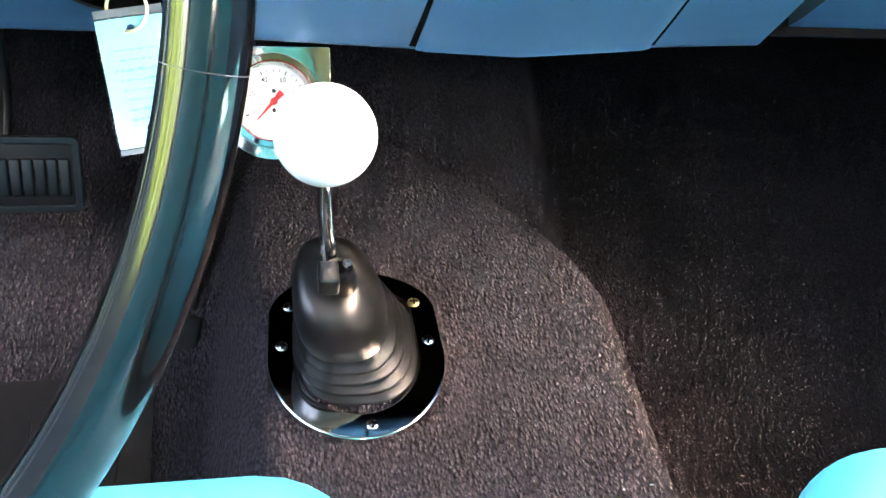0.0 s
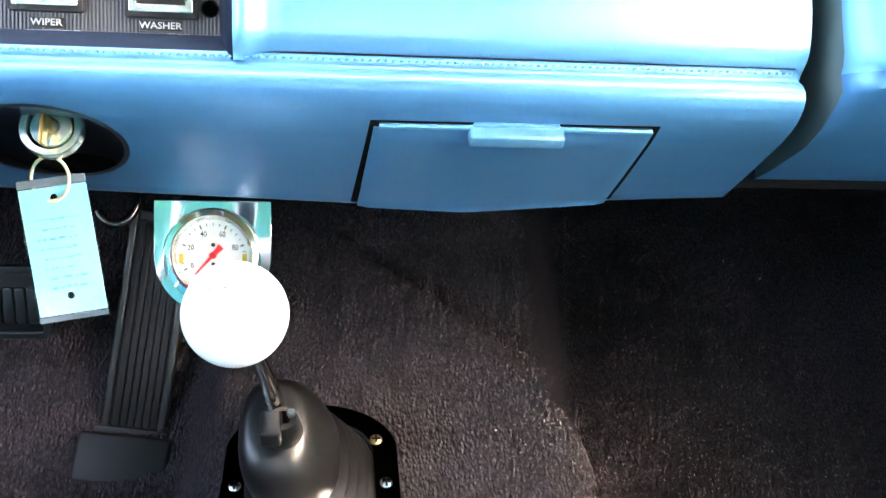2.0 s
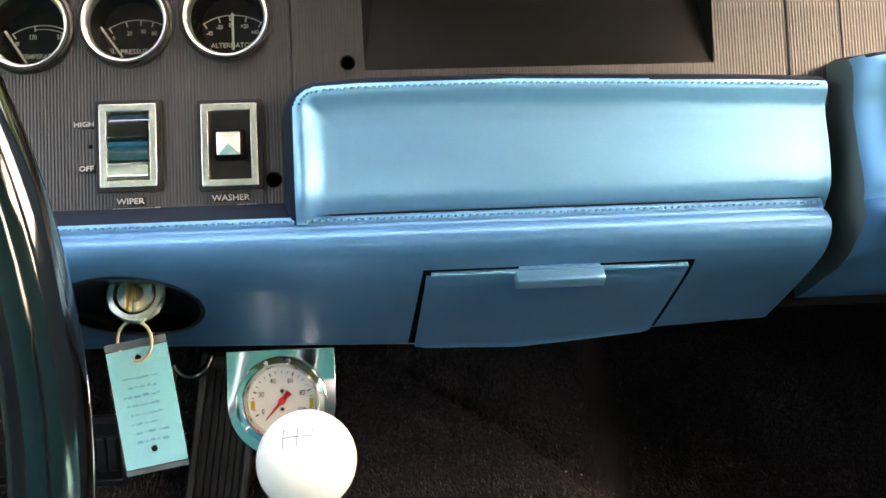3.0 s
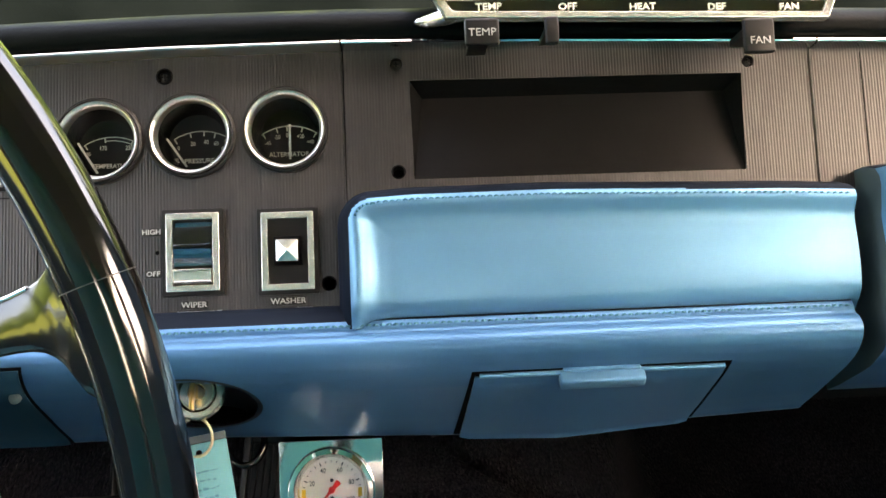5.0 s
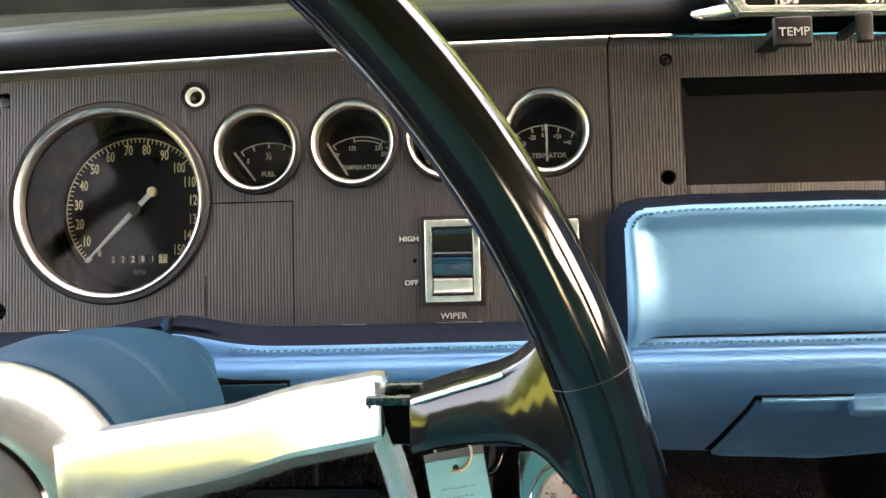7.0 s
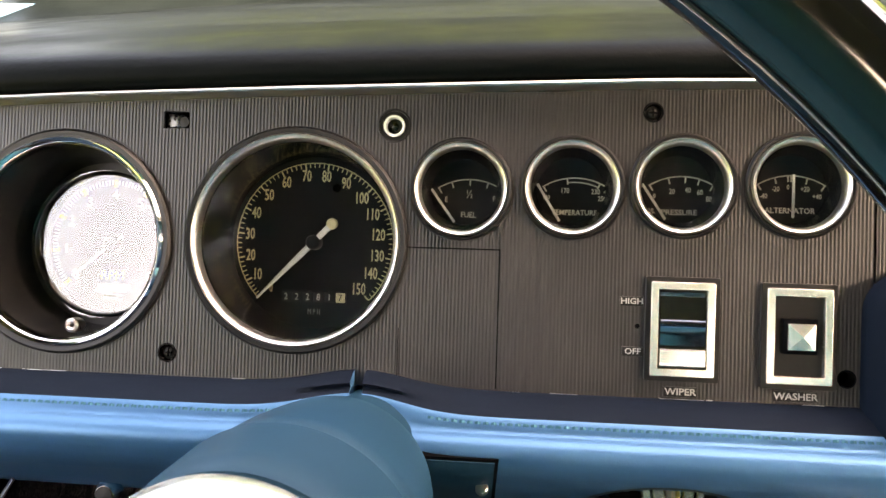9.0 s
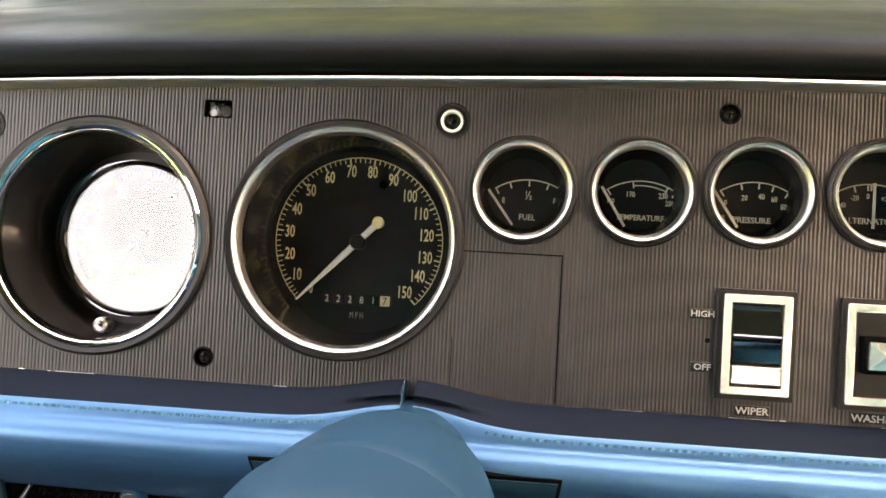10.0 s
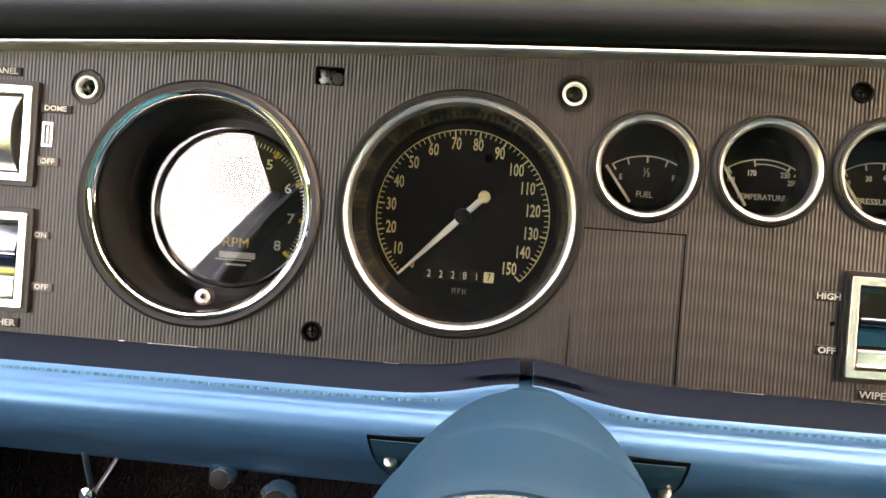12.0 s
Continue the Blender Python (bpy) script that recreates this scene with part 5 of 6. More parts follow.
# ------------------------------------------------------------ drawer, lock, key and tag
def skin(x0, x1, zt, zb, off, thick, slant0=0.0, slant1=0.0, nx=24, nz=16, foot=0.0):
    """A slab that follows the padded face, off proud of it."""
    bm = bmesh.new()
    front, back = [], []
    for j in range(nz + 1):
        z = zt + (zb - zt) * j / nz
        rf, rb = [], []
        for i in range(nx + 1):
            u, v = i / nx, j / nz
            a, b = x0 + slant0 * v, x1 + slant1 * v
            x = a + (b - a) * u
            zz = z + drop(x) * min(max((-0.125 - z) / 0.045, 0), 1)
            y = face_y(z)
            edge = min(u * (b - a), (1 - u) * (b - a), v * abs(zb - zt), 0.004) / 0.004
            o = off * (0.55 + 0.45 * math.sqrt(max(edge, 0)))
            rf.append(bm.verts.new((x, y - o * 0.75, zz - o * 0.65)))
            rb.append(bm.verts.new((x, y - (off - thick) * 0.75, zz - (off - thick) * 0.65)))
        front.append(rf)
        back.append(rb)
    for g in (front, back):
        for a, b in zip(g, g[1:]):
            for i in range(nx):
                bm.faces.new((a[i], a[i + 1], b[i + 1], b[i]))
    ring = lambda g: g[0] + [r[-1] for r in g[1:]] + g[-1][-2::-1] + [r[0] for r in g[-2:0:-1]]
    f, b = ring(front), ring(back)
    for i in range(len(f)):
        j = (i + 1) % len(f)
        bm.faces.new((f[i], f[j], b[j], b[i]))
    return bm


def drawer():
    t = thing("ashtray_drawer", D, "blue ashtray drawer with a pale pull, shut in the dash", "drawer")
    # a black skin on the padding paints the shaded gap
    part("reveal", skin(0.3936, 0.5598, -0.1268, -0.1722, 0.0006, 0.003, -0.0092, -0.0012), BLACK_MATT, t, "black skin drawn as the shadow gap round the drawer")
    part("face", skin(0.3956, 0.5564, -0.1296, -0.1735, 0.0036, 0.006, -0.0068, -0.0018), BLUE, t)
    # the rolled lip is real; its highlight is put into the lighter blue
    lip = bm_tube([(x, face_y(-0.1298) - 0.0030, -0.1298) for x in frange(0.3985, 0.5550, 24)], 0.0017, seg=10)
    part("lip", lip, BLUE_LIGHT, t, "rolled top edge of the drawer, paled for its highlight")
    y = face_y(-0.132)
    bm = bm_box(-0.0272, 0.0272, -0.0050, 0.004, -0.0062, 0.0062, 0.0018, 3)
    bm = merge(bm, move(bm_box(-0.0250, 0.0250, -0.0066, -0.004, 0.0015, 0.0048, 0.0010, 2)))
    p = part("pull", bm, BLUE_LIGHT, t, "pale blue moulded finger pull")
    p.location, p.rotation_euler = (0.4760, y - 0.0050, -0.1338), (radians(-38), 0, 0)
    return t


drawer()


def ignition():
    t = thing("ignition_switch", at(0.2165, 0.007, -0.1331, -14, 0, 0), "chrome ignition lock with a brass key in it", "ignition switch")
    part("bezel", bm_lathe([(0.0172, 0.006), (0.0172, 0.0), (0.0164, -0.0012), (0.0132, -0.0016), (0.0126, 0.0), (0.0126, 0.006)], 48, closed=True), ALLOY, t)
    part("barrel", bm_lathe([(0.0050, -0.0012), (0.0056, -0.0018), (0.0104, -0.0014), (0.0112, -0.0004), (0.0112, 0.020), (0.0050, 0.020)], 40, closed=True), ALLOY, t)
    part("keyway", bm_lathe([(0.0002, -0.0008), (0.0043, -0.0008), (0.0043, 0.004)], 24), STEEL, t)
    part("gap", bm_lathe([(0.0108, 0.0030), (0.0130, 0.0030)], 40), BLACK_MATT, t, "dark gap round the barrel")
    k = merge(bm_box(-0.0011, 0.0011, -0.012, 0.002, -0.0040, 0.0040, 0.0003), move(bm_box(-0.0012, 0.0012, -0.0160, -0.0080, -0.0135, 0.0030, 0.0008)))
    part("key", k, BRASS, t, "worn brass key")
    return t


ignition()


def key_tag():
    ax = Vector((0.156, 0.0, -0.988)).normalized()
    zc = -ax
    yc = Vector((0, 1, 0))
    xc = yc.cross(zc).normalized()
    o = Vector((0.2160, 0.0120, -0.1722))
    t = thing("key_tag", basis(o, xc, yc, zc), "cyan card key tag in a clear sleeve hanging from the key", "key tag")
    w = 0.0188
    part("card", bm_plate(rect(-w, w, -0.0668, 0.0060, 0.0008), [circle(0.0, 0.0, 0.0021, 16), circle(0.0, -0.0566, 0.0021, 16)], 0.0008), TAG, t)
    part("sleeve", move(bm_plate(rect(-w - 0.0008, w + 0.0008, -0.0706, 0.0114, 0.001), [circle(0.0, 0.0, 0.0021, 16), circle(0.0, -0.0566, 0.0021, 16)], 0.0004), y=-0.0007), CLEAR, t, "clear plastic sleeve")
    smoked = mat("smoked_film", (0.10, 0.12, 0.13), 0.3)
    for za, zb in ((-0.0704, -0.0674), (0.0066, 0.0112)):
        part("sleeve_edge", bm_box(-w, w, -0.0010, 0.0012, za, zb), smoked, t, "dark folded end of the sleeve", smooth=False)
    rnd = random.Random(7)
    bm = bmesh.new()
    for i in range(8):
        z = -0.0120 - i * 0.0056
        x = -0.0130 + rnd.uniform(0, 0.005)
        while x < 0.0125 - rnd.uniform(0, 0.008):
            l = rnd.uniform(0.0012, 0.0045)
            bm = merge(bm, bm_box(x, x + l, -0.00135, -0.0011, z - rnd.uniform(0.0002, 0.0009), z + rnd.uniform(0.0001, 0.0009)))
            x += l + rnd.uniform(0.0007, 0.0018)
    part("writing", bm, mat("pale_ink", (0.06, 0.26, 0.36), 0.6), t, "faint handwritten lines", smooth=False)
    pts = []
    for a in frange(0, 360, 41)[:-1]:
        pts.append((0.0115 * math.sin(radians(a)), -0.0004 - 0.004 * math.sin(radians(a)), 0.0105 + 0.0125 * math.cos(radians(a))))
    part("ring", bm_tube(pts, 0.0010, seg=8, closed=True), mat("cream_cord", (0.70, 0.58, 0.36), 0.6), t, "cream cord loop")
    return t


key_tag()


# ------------------------------------------------------------ steering column and wheel
AX = Vector((-0.062, -1.0, -0.1566)).normalized()      # towards the driver
AU = (Vector((1, 0, 0)) - AX * AX.x).normalized()
AV = AU.cross(AX)
if AV.z < 0:
    AV = -AV


def column_frame(y):
    """A frame on the column's axis; its -y looks at the driver."""
    o = Vector((0.0434, -0.0400, -0.1232)) + AX * ((y + 0.0400) / AX.y)
    return basis(o, AU, -AX, AV)


def steering_column():
    t = thing("steering_column", column_frame(0.0), "blue painted steering column cover entering the dash", "steering column")
    part("rear_cover", bm_lathe([(0.0300, 0.090), (0.0300, 0.0), (0.0385, -0.0400), (0.0438, -0.0470), (0.0475, -0.0550), (0.0500, -0.0650), (0.0532, -0.0820), (0.0562, -0.1020), (0.0580, -0.1200), (0.0592, -0.1330), (0.0582, -0.1346), (0.045, -0.1346), (0.026, 0.090)], 96, closed=True), BLUE_PAINT, t)
    part("seam", bm_lathe([(0.0568, -0.1346), (0.0568, -0.1366), (0.045, -0.1366), (0.045, -0.1346)], 96, closed=True), BLACK_MATT, t)
    part("front_cover", bm_lathe([(0.0590, -0.1366), (0.0606, -0.1376), (0.0606, -0.1700), (0.0600, -0.1835), (0.0588, -0.1860), (0.0560, -0.1866), (0.048, -0.1866), (0.048, -0.1366)], 96, closed=True), BLUE_PAINT, t)
    part("neck", bm_lathe([(0.0555, -0.1855), (0.0555, -0.1905), (0.030, -0.1905), (0.030, -0.1855)], 64, closed=True), BLACK_MATT, t)
    return t


steering_column()


def column_plate():
    t = thing("column_cover_plate", D, "dark blue painted plate behind the steering column", "cover plate")
    part("edge", skin(-0.0355, 0.1215, -0.1115, -0.1730, 0.0010, 0.004, 0.012, -0.006), BLACK_MATT, t)
    part("plate", skin(-0.0335, 0.1195, -0.1132, -0.1735, 0.0022, 0.004, 0.012, -0.006), BLUE_PAINT, t)
    for x, z in ((0.1125, -0.1285), (-0.0235, -0.1240)):
        s = part("screw", bm_lathe([(0.0002, -0.0022), (0.0022, -0.0020), (0.0034, -0.0010), (0.0036, 0.002)], 18), CHROME_DULL, t, "bright cross-head screw")
        s.location = (x, face_y(z) - 0.0025, z - 0.0015)
        s.rotation_euler = (radians(-40), 0, 0)
    return t


column_plate()

WC = Vector((0.0049, -0.3058, -0.1773))
WN = Vector((0.0185, -1.0, -0.1739)).normalized()
WX = WN.cross(Vector((0, 0, 1))).normalized()
WX = -WX if WX.x < 0 else WX
WZ = WX.cross(-WN)
WR, WT = 0.2742, 0.0112


def bm_loft(sections):
    """A skin through closed sections of places, capped at both ends."""
    bm = bmesh.new()
    rows = [[bm.verts.new(p) for p in sec] for sec in sections]
    n = len(rows[0])
    for a, b in zip(rows, rows[1:]):
        for i in range(n):
            j = (i + 1) % n
            bm.faces.new((a[i], a[j], b[j], b[i]))
    bm.faces.new(rows[0])
    bm.faces.new(rows[-1])
    return bm


def steering_wheel():
    """Local frame: x to the passenger, z up the wheel, -y towards the driver."""
    t = thing("steering_wheel", basis(WC, WX, WZ.cross(WX), WZ), "glossy black steering wheel with chrome horn spokes", "steering wheel")
    n = 180
    pts = [(WR * math.cos(2 * math.pi * i / n), 0, WR * math.sin(2 * math.pi * i / n)) for i in range(n)]
    part("rim", bm_tube(pts, WT, seg=40, closed=True), GLOSS, t, "glossy black rim")
    # moulded joints where the grips meet
    for a in (19.6, -9, 160.4, 189):
        c, s = math.cos(radians(a)), math.sin(radians(a))
        ring = [((WR + WT * math.cos(b)) * c, WT * math.sin(b), (WR + WT * math.cos(b)) * s) for b in frange(0, 2 * math.pi, 33)[:-1]]
        part("rim_joint", bm_tube(ring, 0.00014, seg=6, closed=True), GREY_PLATE, t, "thin joint line")
    # spoke: a box bar that swells into the rim. Rows: x, foot, head, front and back
    rows = [(0.2090, 0.0652, 0.0808, 0.0150, 0.0330), (0.2096, 0.0650, 0.0811, 0.0142, 0.0335), (0.2150, 0.0666, 0.0832, 0.0125, 0.0330), (0.2220, 0.0684, 0.0858, 0.0104, 0.0310), (0.2290, 0.0698, 0.0883, 0.0082, 0.0280),
            (0.2350, 0.0706, 0.0908, 0.0060, 0.0240), (0.2395, 0.0705, 0.0938, 0.0040, 0.0200), (0.2430, 0.0694, 0.0980, 0.0022, 0.0160), (0.2465, 0.0672, 0.1035, 0.0004, 0.0125), (0.2500, 0.0636, 0.1085, -0.0020, 0.0100), (0.2540, 0.0590, 0.1060, -0.0035, 0.0080), (0.2590, 0.0560, 0.1000, -0.0035, 0.0065), (0.2640, 0.0560, 0.0900, -0.003, 0.005)]
    for sgn in (1, -1):
        secs = []
        for x, lo, hi, f, b in rows:
            c, r = 0.0022, 0.0034
            out = [(f, lo + r), (f + c * 0.3, lo + r * 0.4), (f + c, lo), (b - c, lo), (b, lo + c), (b, hi - c), (b - c, hi), (f + c * 1.6, hi), (f + c * 0.7, hi - c * 0.25), (f, hi - c * 0.9)]
            secs.append([(sgn * x, y, z) for y, z in out])
        sp = part("spoke", bm_loft(secs), GLOSS_WORN, t, "black spoke swelling into the rim", angle=50)
        edge = [(sgn * (x + 0.0003), f + 0.0006, hi - 0.0006) for x, lo, hi, f, b in rows[1:6]]
        part("spoke_trim", bm_tube(edge, 0.0008, seg=8), CHROME, sp, "thin chrome edging")
        for y, z in ((0.0305, 0.0825), (0.0215, 0.0812)):
            part("rod", bm_box(min(sgn * 0.1960, sgn * 0.2130), max(sgn * 0.1960, sgn * 0.2130), y - 0.0016, y + 0.0016, z - 0.0030, z - 0.0004, 0.0005), DARK_STEEL, sp, "bare steel rod")
        part("bracket", bm_box(min(sgn * 0.1960, sgn * 0.2100), max(sgn * 0.1960, sgn * 0.2100), 0.0240, 0.0320, 0.0650, 0.0790, 0.0010), BLACK_MATT, sp)
        # horn bar, falling back to the hub. Rows: x, depth, head, foot of the face
        bar = [(0.2012, 0.0262, 0.0832, 0.0690), (0.2002, 0.0243, 0.0844, 0.0676), (0.1980, 0.0246, 0.0846, 0.0670), (0.1700, 0.0396, 0.0762, 0.0572), (0.1460, 0.0518, 0.0670, 0.0464), (0.0920, 0.0790, 0.0515, 0.0268), (0.0500, 0.1000, 0.0390, 0.0130)]
        secs = []
        for x, d, hi, lo in bar:
            h = hi - lo
            out = [(d + 0.0100, hi + 0.0008), (d + 0.0030, hi + 0.0006), (d + 0.0012, hi - h * 0.04), (d + 0.0002, hi - h * 0.20), (d - 0.0004, hi - h * 0.27), (d - 0.0030, lo + h * 0.10), (d - 0.0026, lo), (d + 0.0006, lo - h * 0.16), (d + 0.0060, lo - h * 0.34), (d + 0.0105, lo - h * 0.40), (d + 0.0120, lo + h * 0.3)]
            secs.append([(sgn * x, y, z) for y, z in out])
        part("horn_bar", bm_loft(secs), ALLOY, t, "bright satin horn bar", angle=22)
        edge = [(sgn * x, d + 0.0125, lo - 0.0040) for x, d, hi, lo in bar[1:]]
        part("bar_backing", bm_tube(edge, 0.0030, seg=8), GLOSS, t, "black underside of the horn bar")
    # lower horn ring, flat-faced, from one bar end round to the other
    secs = []
    for a in frange(radians(19.5), radians(-199.5), 110):
        c, s = math.cos(a), math.sin(a)
        w = 0.0043
        out = [(-w, 0.0030), (-w * 0.75, -0.0012), (-w * 0.2, -0.0022), (w * 0.55, -0.0016), (w, 0.0012), (w * 0.8, 0.0045), (-w * 0.6, 0.0050)]
        secs.append([((0.2110 + u) * c, 0.0255 + v, (0.2110 + u) * s) for u, v in out])
    part("horn_ring", bm_loft(secs), ALLOY, t, "bright satin horn ring", angle=35)
    return t


steering_wheel()


def hub():
    t = thing("horn_cap", column_frame(-0.191), "bright satin horn hub with a grey centre cap", "horn cap")
    part("shell", bm_lathe([(0.0560, 0.004), (0.0605, 0.001), (0.0612, -0.003), (0.0600, -0.009), (0.0560, -0.018), (0.0500, -0.0250), (0.0440, -0.0290), (0.0425, -0.0290), (0.0425, 0.004)], 96, closed=True), ALLOY, t)
    part("cap_ring", bm_lathe([(0.0424, 0.0), (0.0424, -0.0288), (0.0412, -0.0300), (0.0400, -0.0290), (0.0400, 0.0)], 72, closed=True), GLOSS, t)
    part("cap", bm_lathe([(0.0399, 0.0), (0.0399, -0.0290), (0.0330, -0.0345), (0.0200, -0.0385), (0.0003, -0.0400)], 56), mat("grey_cap", (0.16, 0.17, 0.16), 0.3), t, "grey centre cap")
    return t

hub()


# ------------------------------------------------------------ hanging oil gauge
def gauge_pod():
    t = thing("gauge_pod", at(0.2955, 0.0770, -0.2105), "chrome under-dash panel holding a white-faced gauge", "gauge")
    r = 0.0370
    o = [(-r, 0.0360), (-r, 0.0)] + [(-r * math.cos(a), -r * math.sin(a)) for a in frange(0, math.pi, 40)[1:-1]] + [(r, 0.0), (r, 0.0360)]
    part("panel", bm_plate(o, [circle(0, 0.0010, 0.0262, 48)], 0.0018, 0.0003), CHROME, t, "polished bright mounting panel")
    part("flange", bm_box(-r, r, 0.0, 0.030, 0.0350, 0.0368, 0.0005), CHROME, t)
    g = part("bezel", move(bm_lathe([(0.0312, 0.0), (0.0312, -0.0050), (0.0300, -0.0072), (0.0266, -0.0076), (0.0240, -0.0046), (0.0232, 0.0020), (0.0300, 0.0020)], 60, closed=True), z=0.0010), CHROME, t, "polished chrome bezel")
    part("can", move(bm_lathe([(0.0260, 0.002), (0.0260, 0.040), (0.0003, 0.040)], 40), z=0.0010), BLACK, t)
    part("dial", move(bm_lathe([(0.0002, 0.0010), (0.0262, 0.0010), (0.0262, 0.0030), (0.0002, 0.0030)], 48), z=0.0010), DIALWHITE, t)
    lt, mk = bmesh.new(), bmesh.new()
    for v in range(0, 101, 5):
        a = -118 + 236 * v / 100
        mk = merge(mk, tick(a, 0.0192 if v % 20 else 0.0184, 0.0210, 0.0005 if v % 20 else 0.0009, 0, 0.0003))
        if v % 20 == 0:
            x, z = polar(a, 0.0150)
            lt = merge(lt, bm_text(str(v), 0.0052, x, z + 0.0010, 0.0004, width=0.8, bold=0.00005))
    part("numerals", lt, INK, t, smooth=False)
    part("scale", move(mk, y=0.0008, z=0.0010), INK, t, smooth=False)
    bm = bmesh.new()
    q = [(-0.0022, -0.0080), (0.0022, -0.0080), (0.0012, 0.0), (0.0004, 0.0168), (-0.0004, 0.0168), (-0.0012, 0.0)]
    lo = [bm.verts.new((x, -0.0012, z)) for x, z in q]
    hi = [bm.verts.new((x, -0.0018, z)) for x, z in q]
    bm.faces.new(hi)
    for i in range(6):
        bm.faces.new((lo[i], lo[(i + 1) % 6], hi[(i + 1) % 6], hi[i]))
    part("needle", move(bm, z=0.0010, m=Matrix.Rotation(radians(-138), 4, "Y")), RED, t, smooth=False)
    part("hub", move(bm_lathe([(0.0002, -0.0032), (0.0020, -0.0030), (0.0024, -0.0020), (0.0024, 0.001)], 20), z=0.0010), RED, t)
    for x, z in ((0.0, 0.0068), (0.0, -0.0058)):
        part("dial_pin", move(bm_lathe([(0.0002, 0.0), (0.0012, 0.0002), (0.0014, 0.0012)], 12), x, 0, z + 0.0010), INK, t)
    for x in (-0.0202, 0.0202):
        part("pointer_tab", bm_box(x - 0.0014, x + 0.0014, -0.0002, 0.0012, -0.0042, 0.0020), YELLOW, t)
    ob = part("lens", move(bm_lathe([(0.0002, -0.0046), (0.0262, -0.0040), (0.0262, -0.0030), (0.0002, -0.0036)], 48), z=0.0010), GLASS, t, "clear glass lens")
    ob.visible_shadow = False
    return t


gauge_pod()

# ------------------------------------------------------------ gear lever, boot and flange
BU, BV, BN = Vector((1, 0, 0)), Vector((0, 0.757, 0.653)).normalized(), Vector((0, -0.653, 0.757)).normalized()
BC = Vector((0.357, 0.181, -0.4015))


def shifter_boot():
    t = thing("shifter_boot", basis(BC, BU, BV, BN), "black rubber shifter boot with folds in a chrome ring", "shifter boot")
    # ring: round at its foot, straight-sided ahead
    def loop(hw, foot, head):
        out = []
        for a in frange(180, 360, 37):
            out.append((hw * math.cos(radians(a)), foot * math.sin(radians(a)) - 0.012))
        for a in frange(0, 180, 25)[1:-1]:
            out.append((hw * math.cos(radians(a)) * 0.98, 0.030 + head * math.sin(radians(a))))
        return out
    bm = bm_plate(loop(0.0690, 0.0745, 0.045), [loop(0.0515, 0.0555, 0.030)], 0.0030, 0.0022)
    bmesh.ops.transform(bm, matrix=Matrix(((1, 0, 0, 0), (0, 0, 1, 0), (0, -1, 0, 0.004), (0, 0, 0, 1))), verts=bm.verts)
    part("trim_ring", bm, CHROME, t, "bright chrome trim ring")
    seg, rows, bmb = 48, [], bmesh.new()
    prof = []
    # four folds: each juts out in a rounded lip that hangs over the one below, under a tall square-shouldered cap
    for k in range(4):
        h0, s0 = 0.120 * k, 0.990 - 0.078 * k
        prof += [(h0, s0 - 0.060), (h0 - 0.004, s0 + 0.012), (h0 - 0.002, s0 + 0.036), (h0 + 0.007, s0 + 0.047), (h0 + 0.018, s0 + 0.042), (h0 + 0.032, s0 + 0.018),
                 (h0 + 0.060, s0 - 0.028), (h0 + 0.090, s0 - 0.066), (h0 + 0.108, s0 - 0.084)]
    prof += [(0.482, 0.60), (0.478, 0.676), (0.482, 0.700), (0.494, 0.710), (0.512, 0.702)]
    for i in range(1, 25):
        a = math.pi / 2 * i / 25
        prof.append((0.512 + 0.488 * math.sin(a) ** 1.2, 0.16 + 0.542 * math.cos(a) ** 0.66))
    for h, s in prof:
        cxx, cyy = -0.026 * h, 0.002 - 0.002 * h
        row = []
        for i in range(seg):
            a = 2 * math.pi * i / seg
            e = 0.78
            ca, sa = math.cos(a), math.sin(a)
            ux = math.copysign(abs(ca) ** e, ca) * 0.0495 * s
            vy = math.copysign(abs(sa) ** e, sa) * (0.0560 + 0.012 * h) * s
            row.append(bmb.verts.new((cxx + ux, cyy + vy, 0.001 + 0.093 * h + 0.016 * h * (vy / 0.05))))
        rows.append(row)
    for a, b in zip(rows, rows[1:]):
        for i in range(seg):
            j = (i + 1) % seg
            bmb.faces.new((a[i], a[j], b[j], b[i]))
    bmb.faces.new(rows[0])
    bmb.faces.new(rows[-1])
    part("boot", bmb, RUBBER, t, "folded black rubber boot", angle=85)
    part("collar", move(bm_lathe([(0.0130, 0.0), (0.0140, 0.004), (0.0120, 0.014), (0.0098, 0.020), (0.0060, 0.020), (0.0060, 0.0)], 28, axis="z", closed=True), -0.018, -0.008, 0.088), RUBBER, t)
    c = part("clamp", move(bm_box(-0.0075, 0.0075, -0.009, 0.012, 0.0, 0.016, 0.0025, 3), -0.026, -0.014, 0.094), RUBBER, t)
    part("bolt", move(bm_lathe([(0.0036, 0.0), (0.0036, 0.004), (0.0028, 0.005), (0.0003, 0.005)], 6, axis="z"), -0.027, 0.006, 0.108), BRASS, c, "brassy bolt head")
    part("bolt", move(bm_lathe([(0.0034, 0.0), (0.0034, 0.003), (0.0026, 0.004), (0.0003, 0.004)], 6, axis="z"), -0.012, -0.004, 0.106), STEEL, c, "bright bolt head")
    for x, v in ((-0.0590, 0.0), (0.0590, 0.0), (0.006, -0.0765), (0.052, 0.040), (-0.052, 0.040)):
        s = part("screw", move(bm_lathe([(0.0058, 0.002), (0.0056, 0.0058), (0.0040, 0.0076), (0.0003, 0.0082)], 20, axis="z"), x, v, 0), BRASS if (x > 0.04 and v > 0) else CHROME, t, "cross-head screw")
        part("slot", move(merge(bm_box(-0.0034, 0.0034, -0.0006, 0.0006, 0.0074, 0.0086), bm_box(-0.0006, 0.0006, -0.0034, 0.0034, 0.0074, 0.0086)), x, v, 0), BLACK_MATT, s, smooth=False)
    return t


shifter_boot()


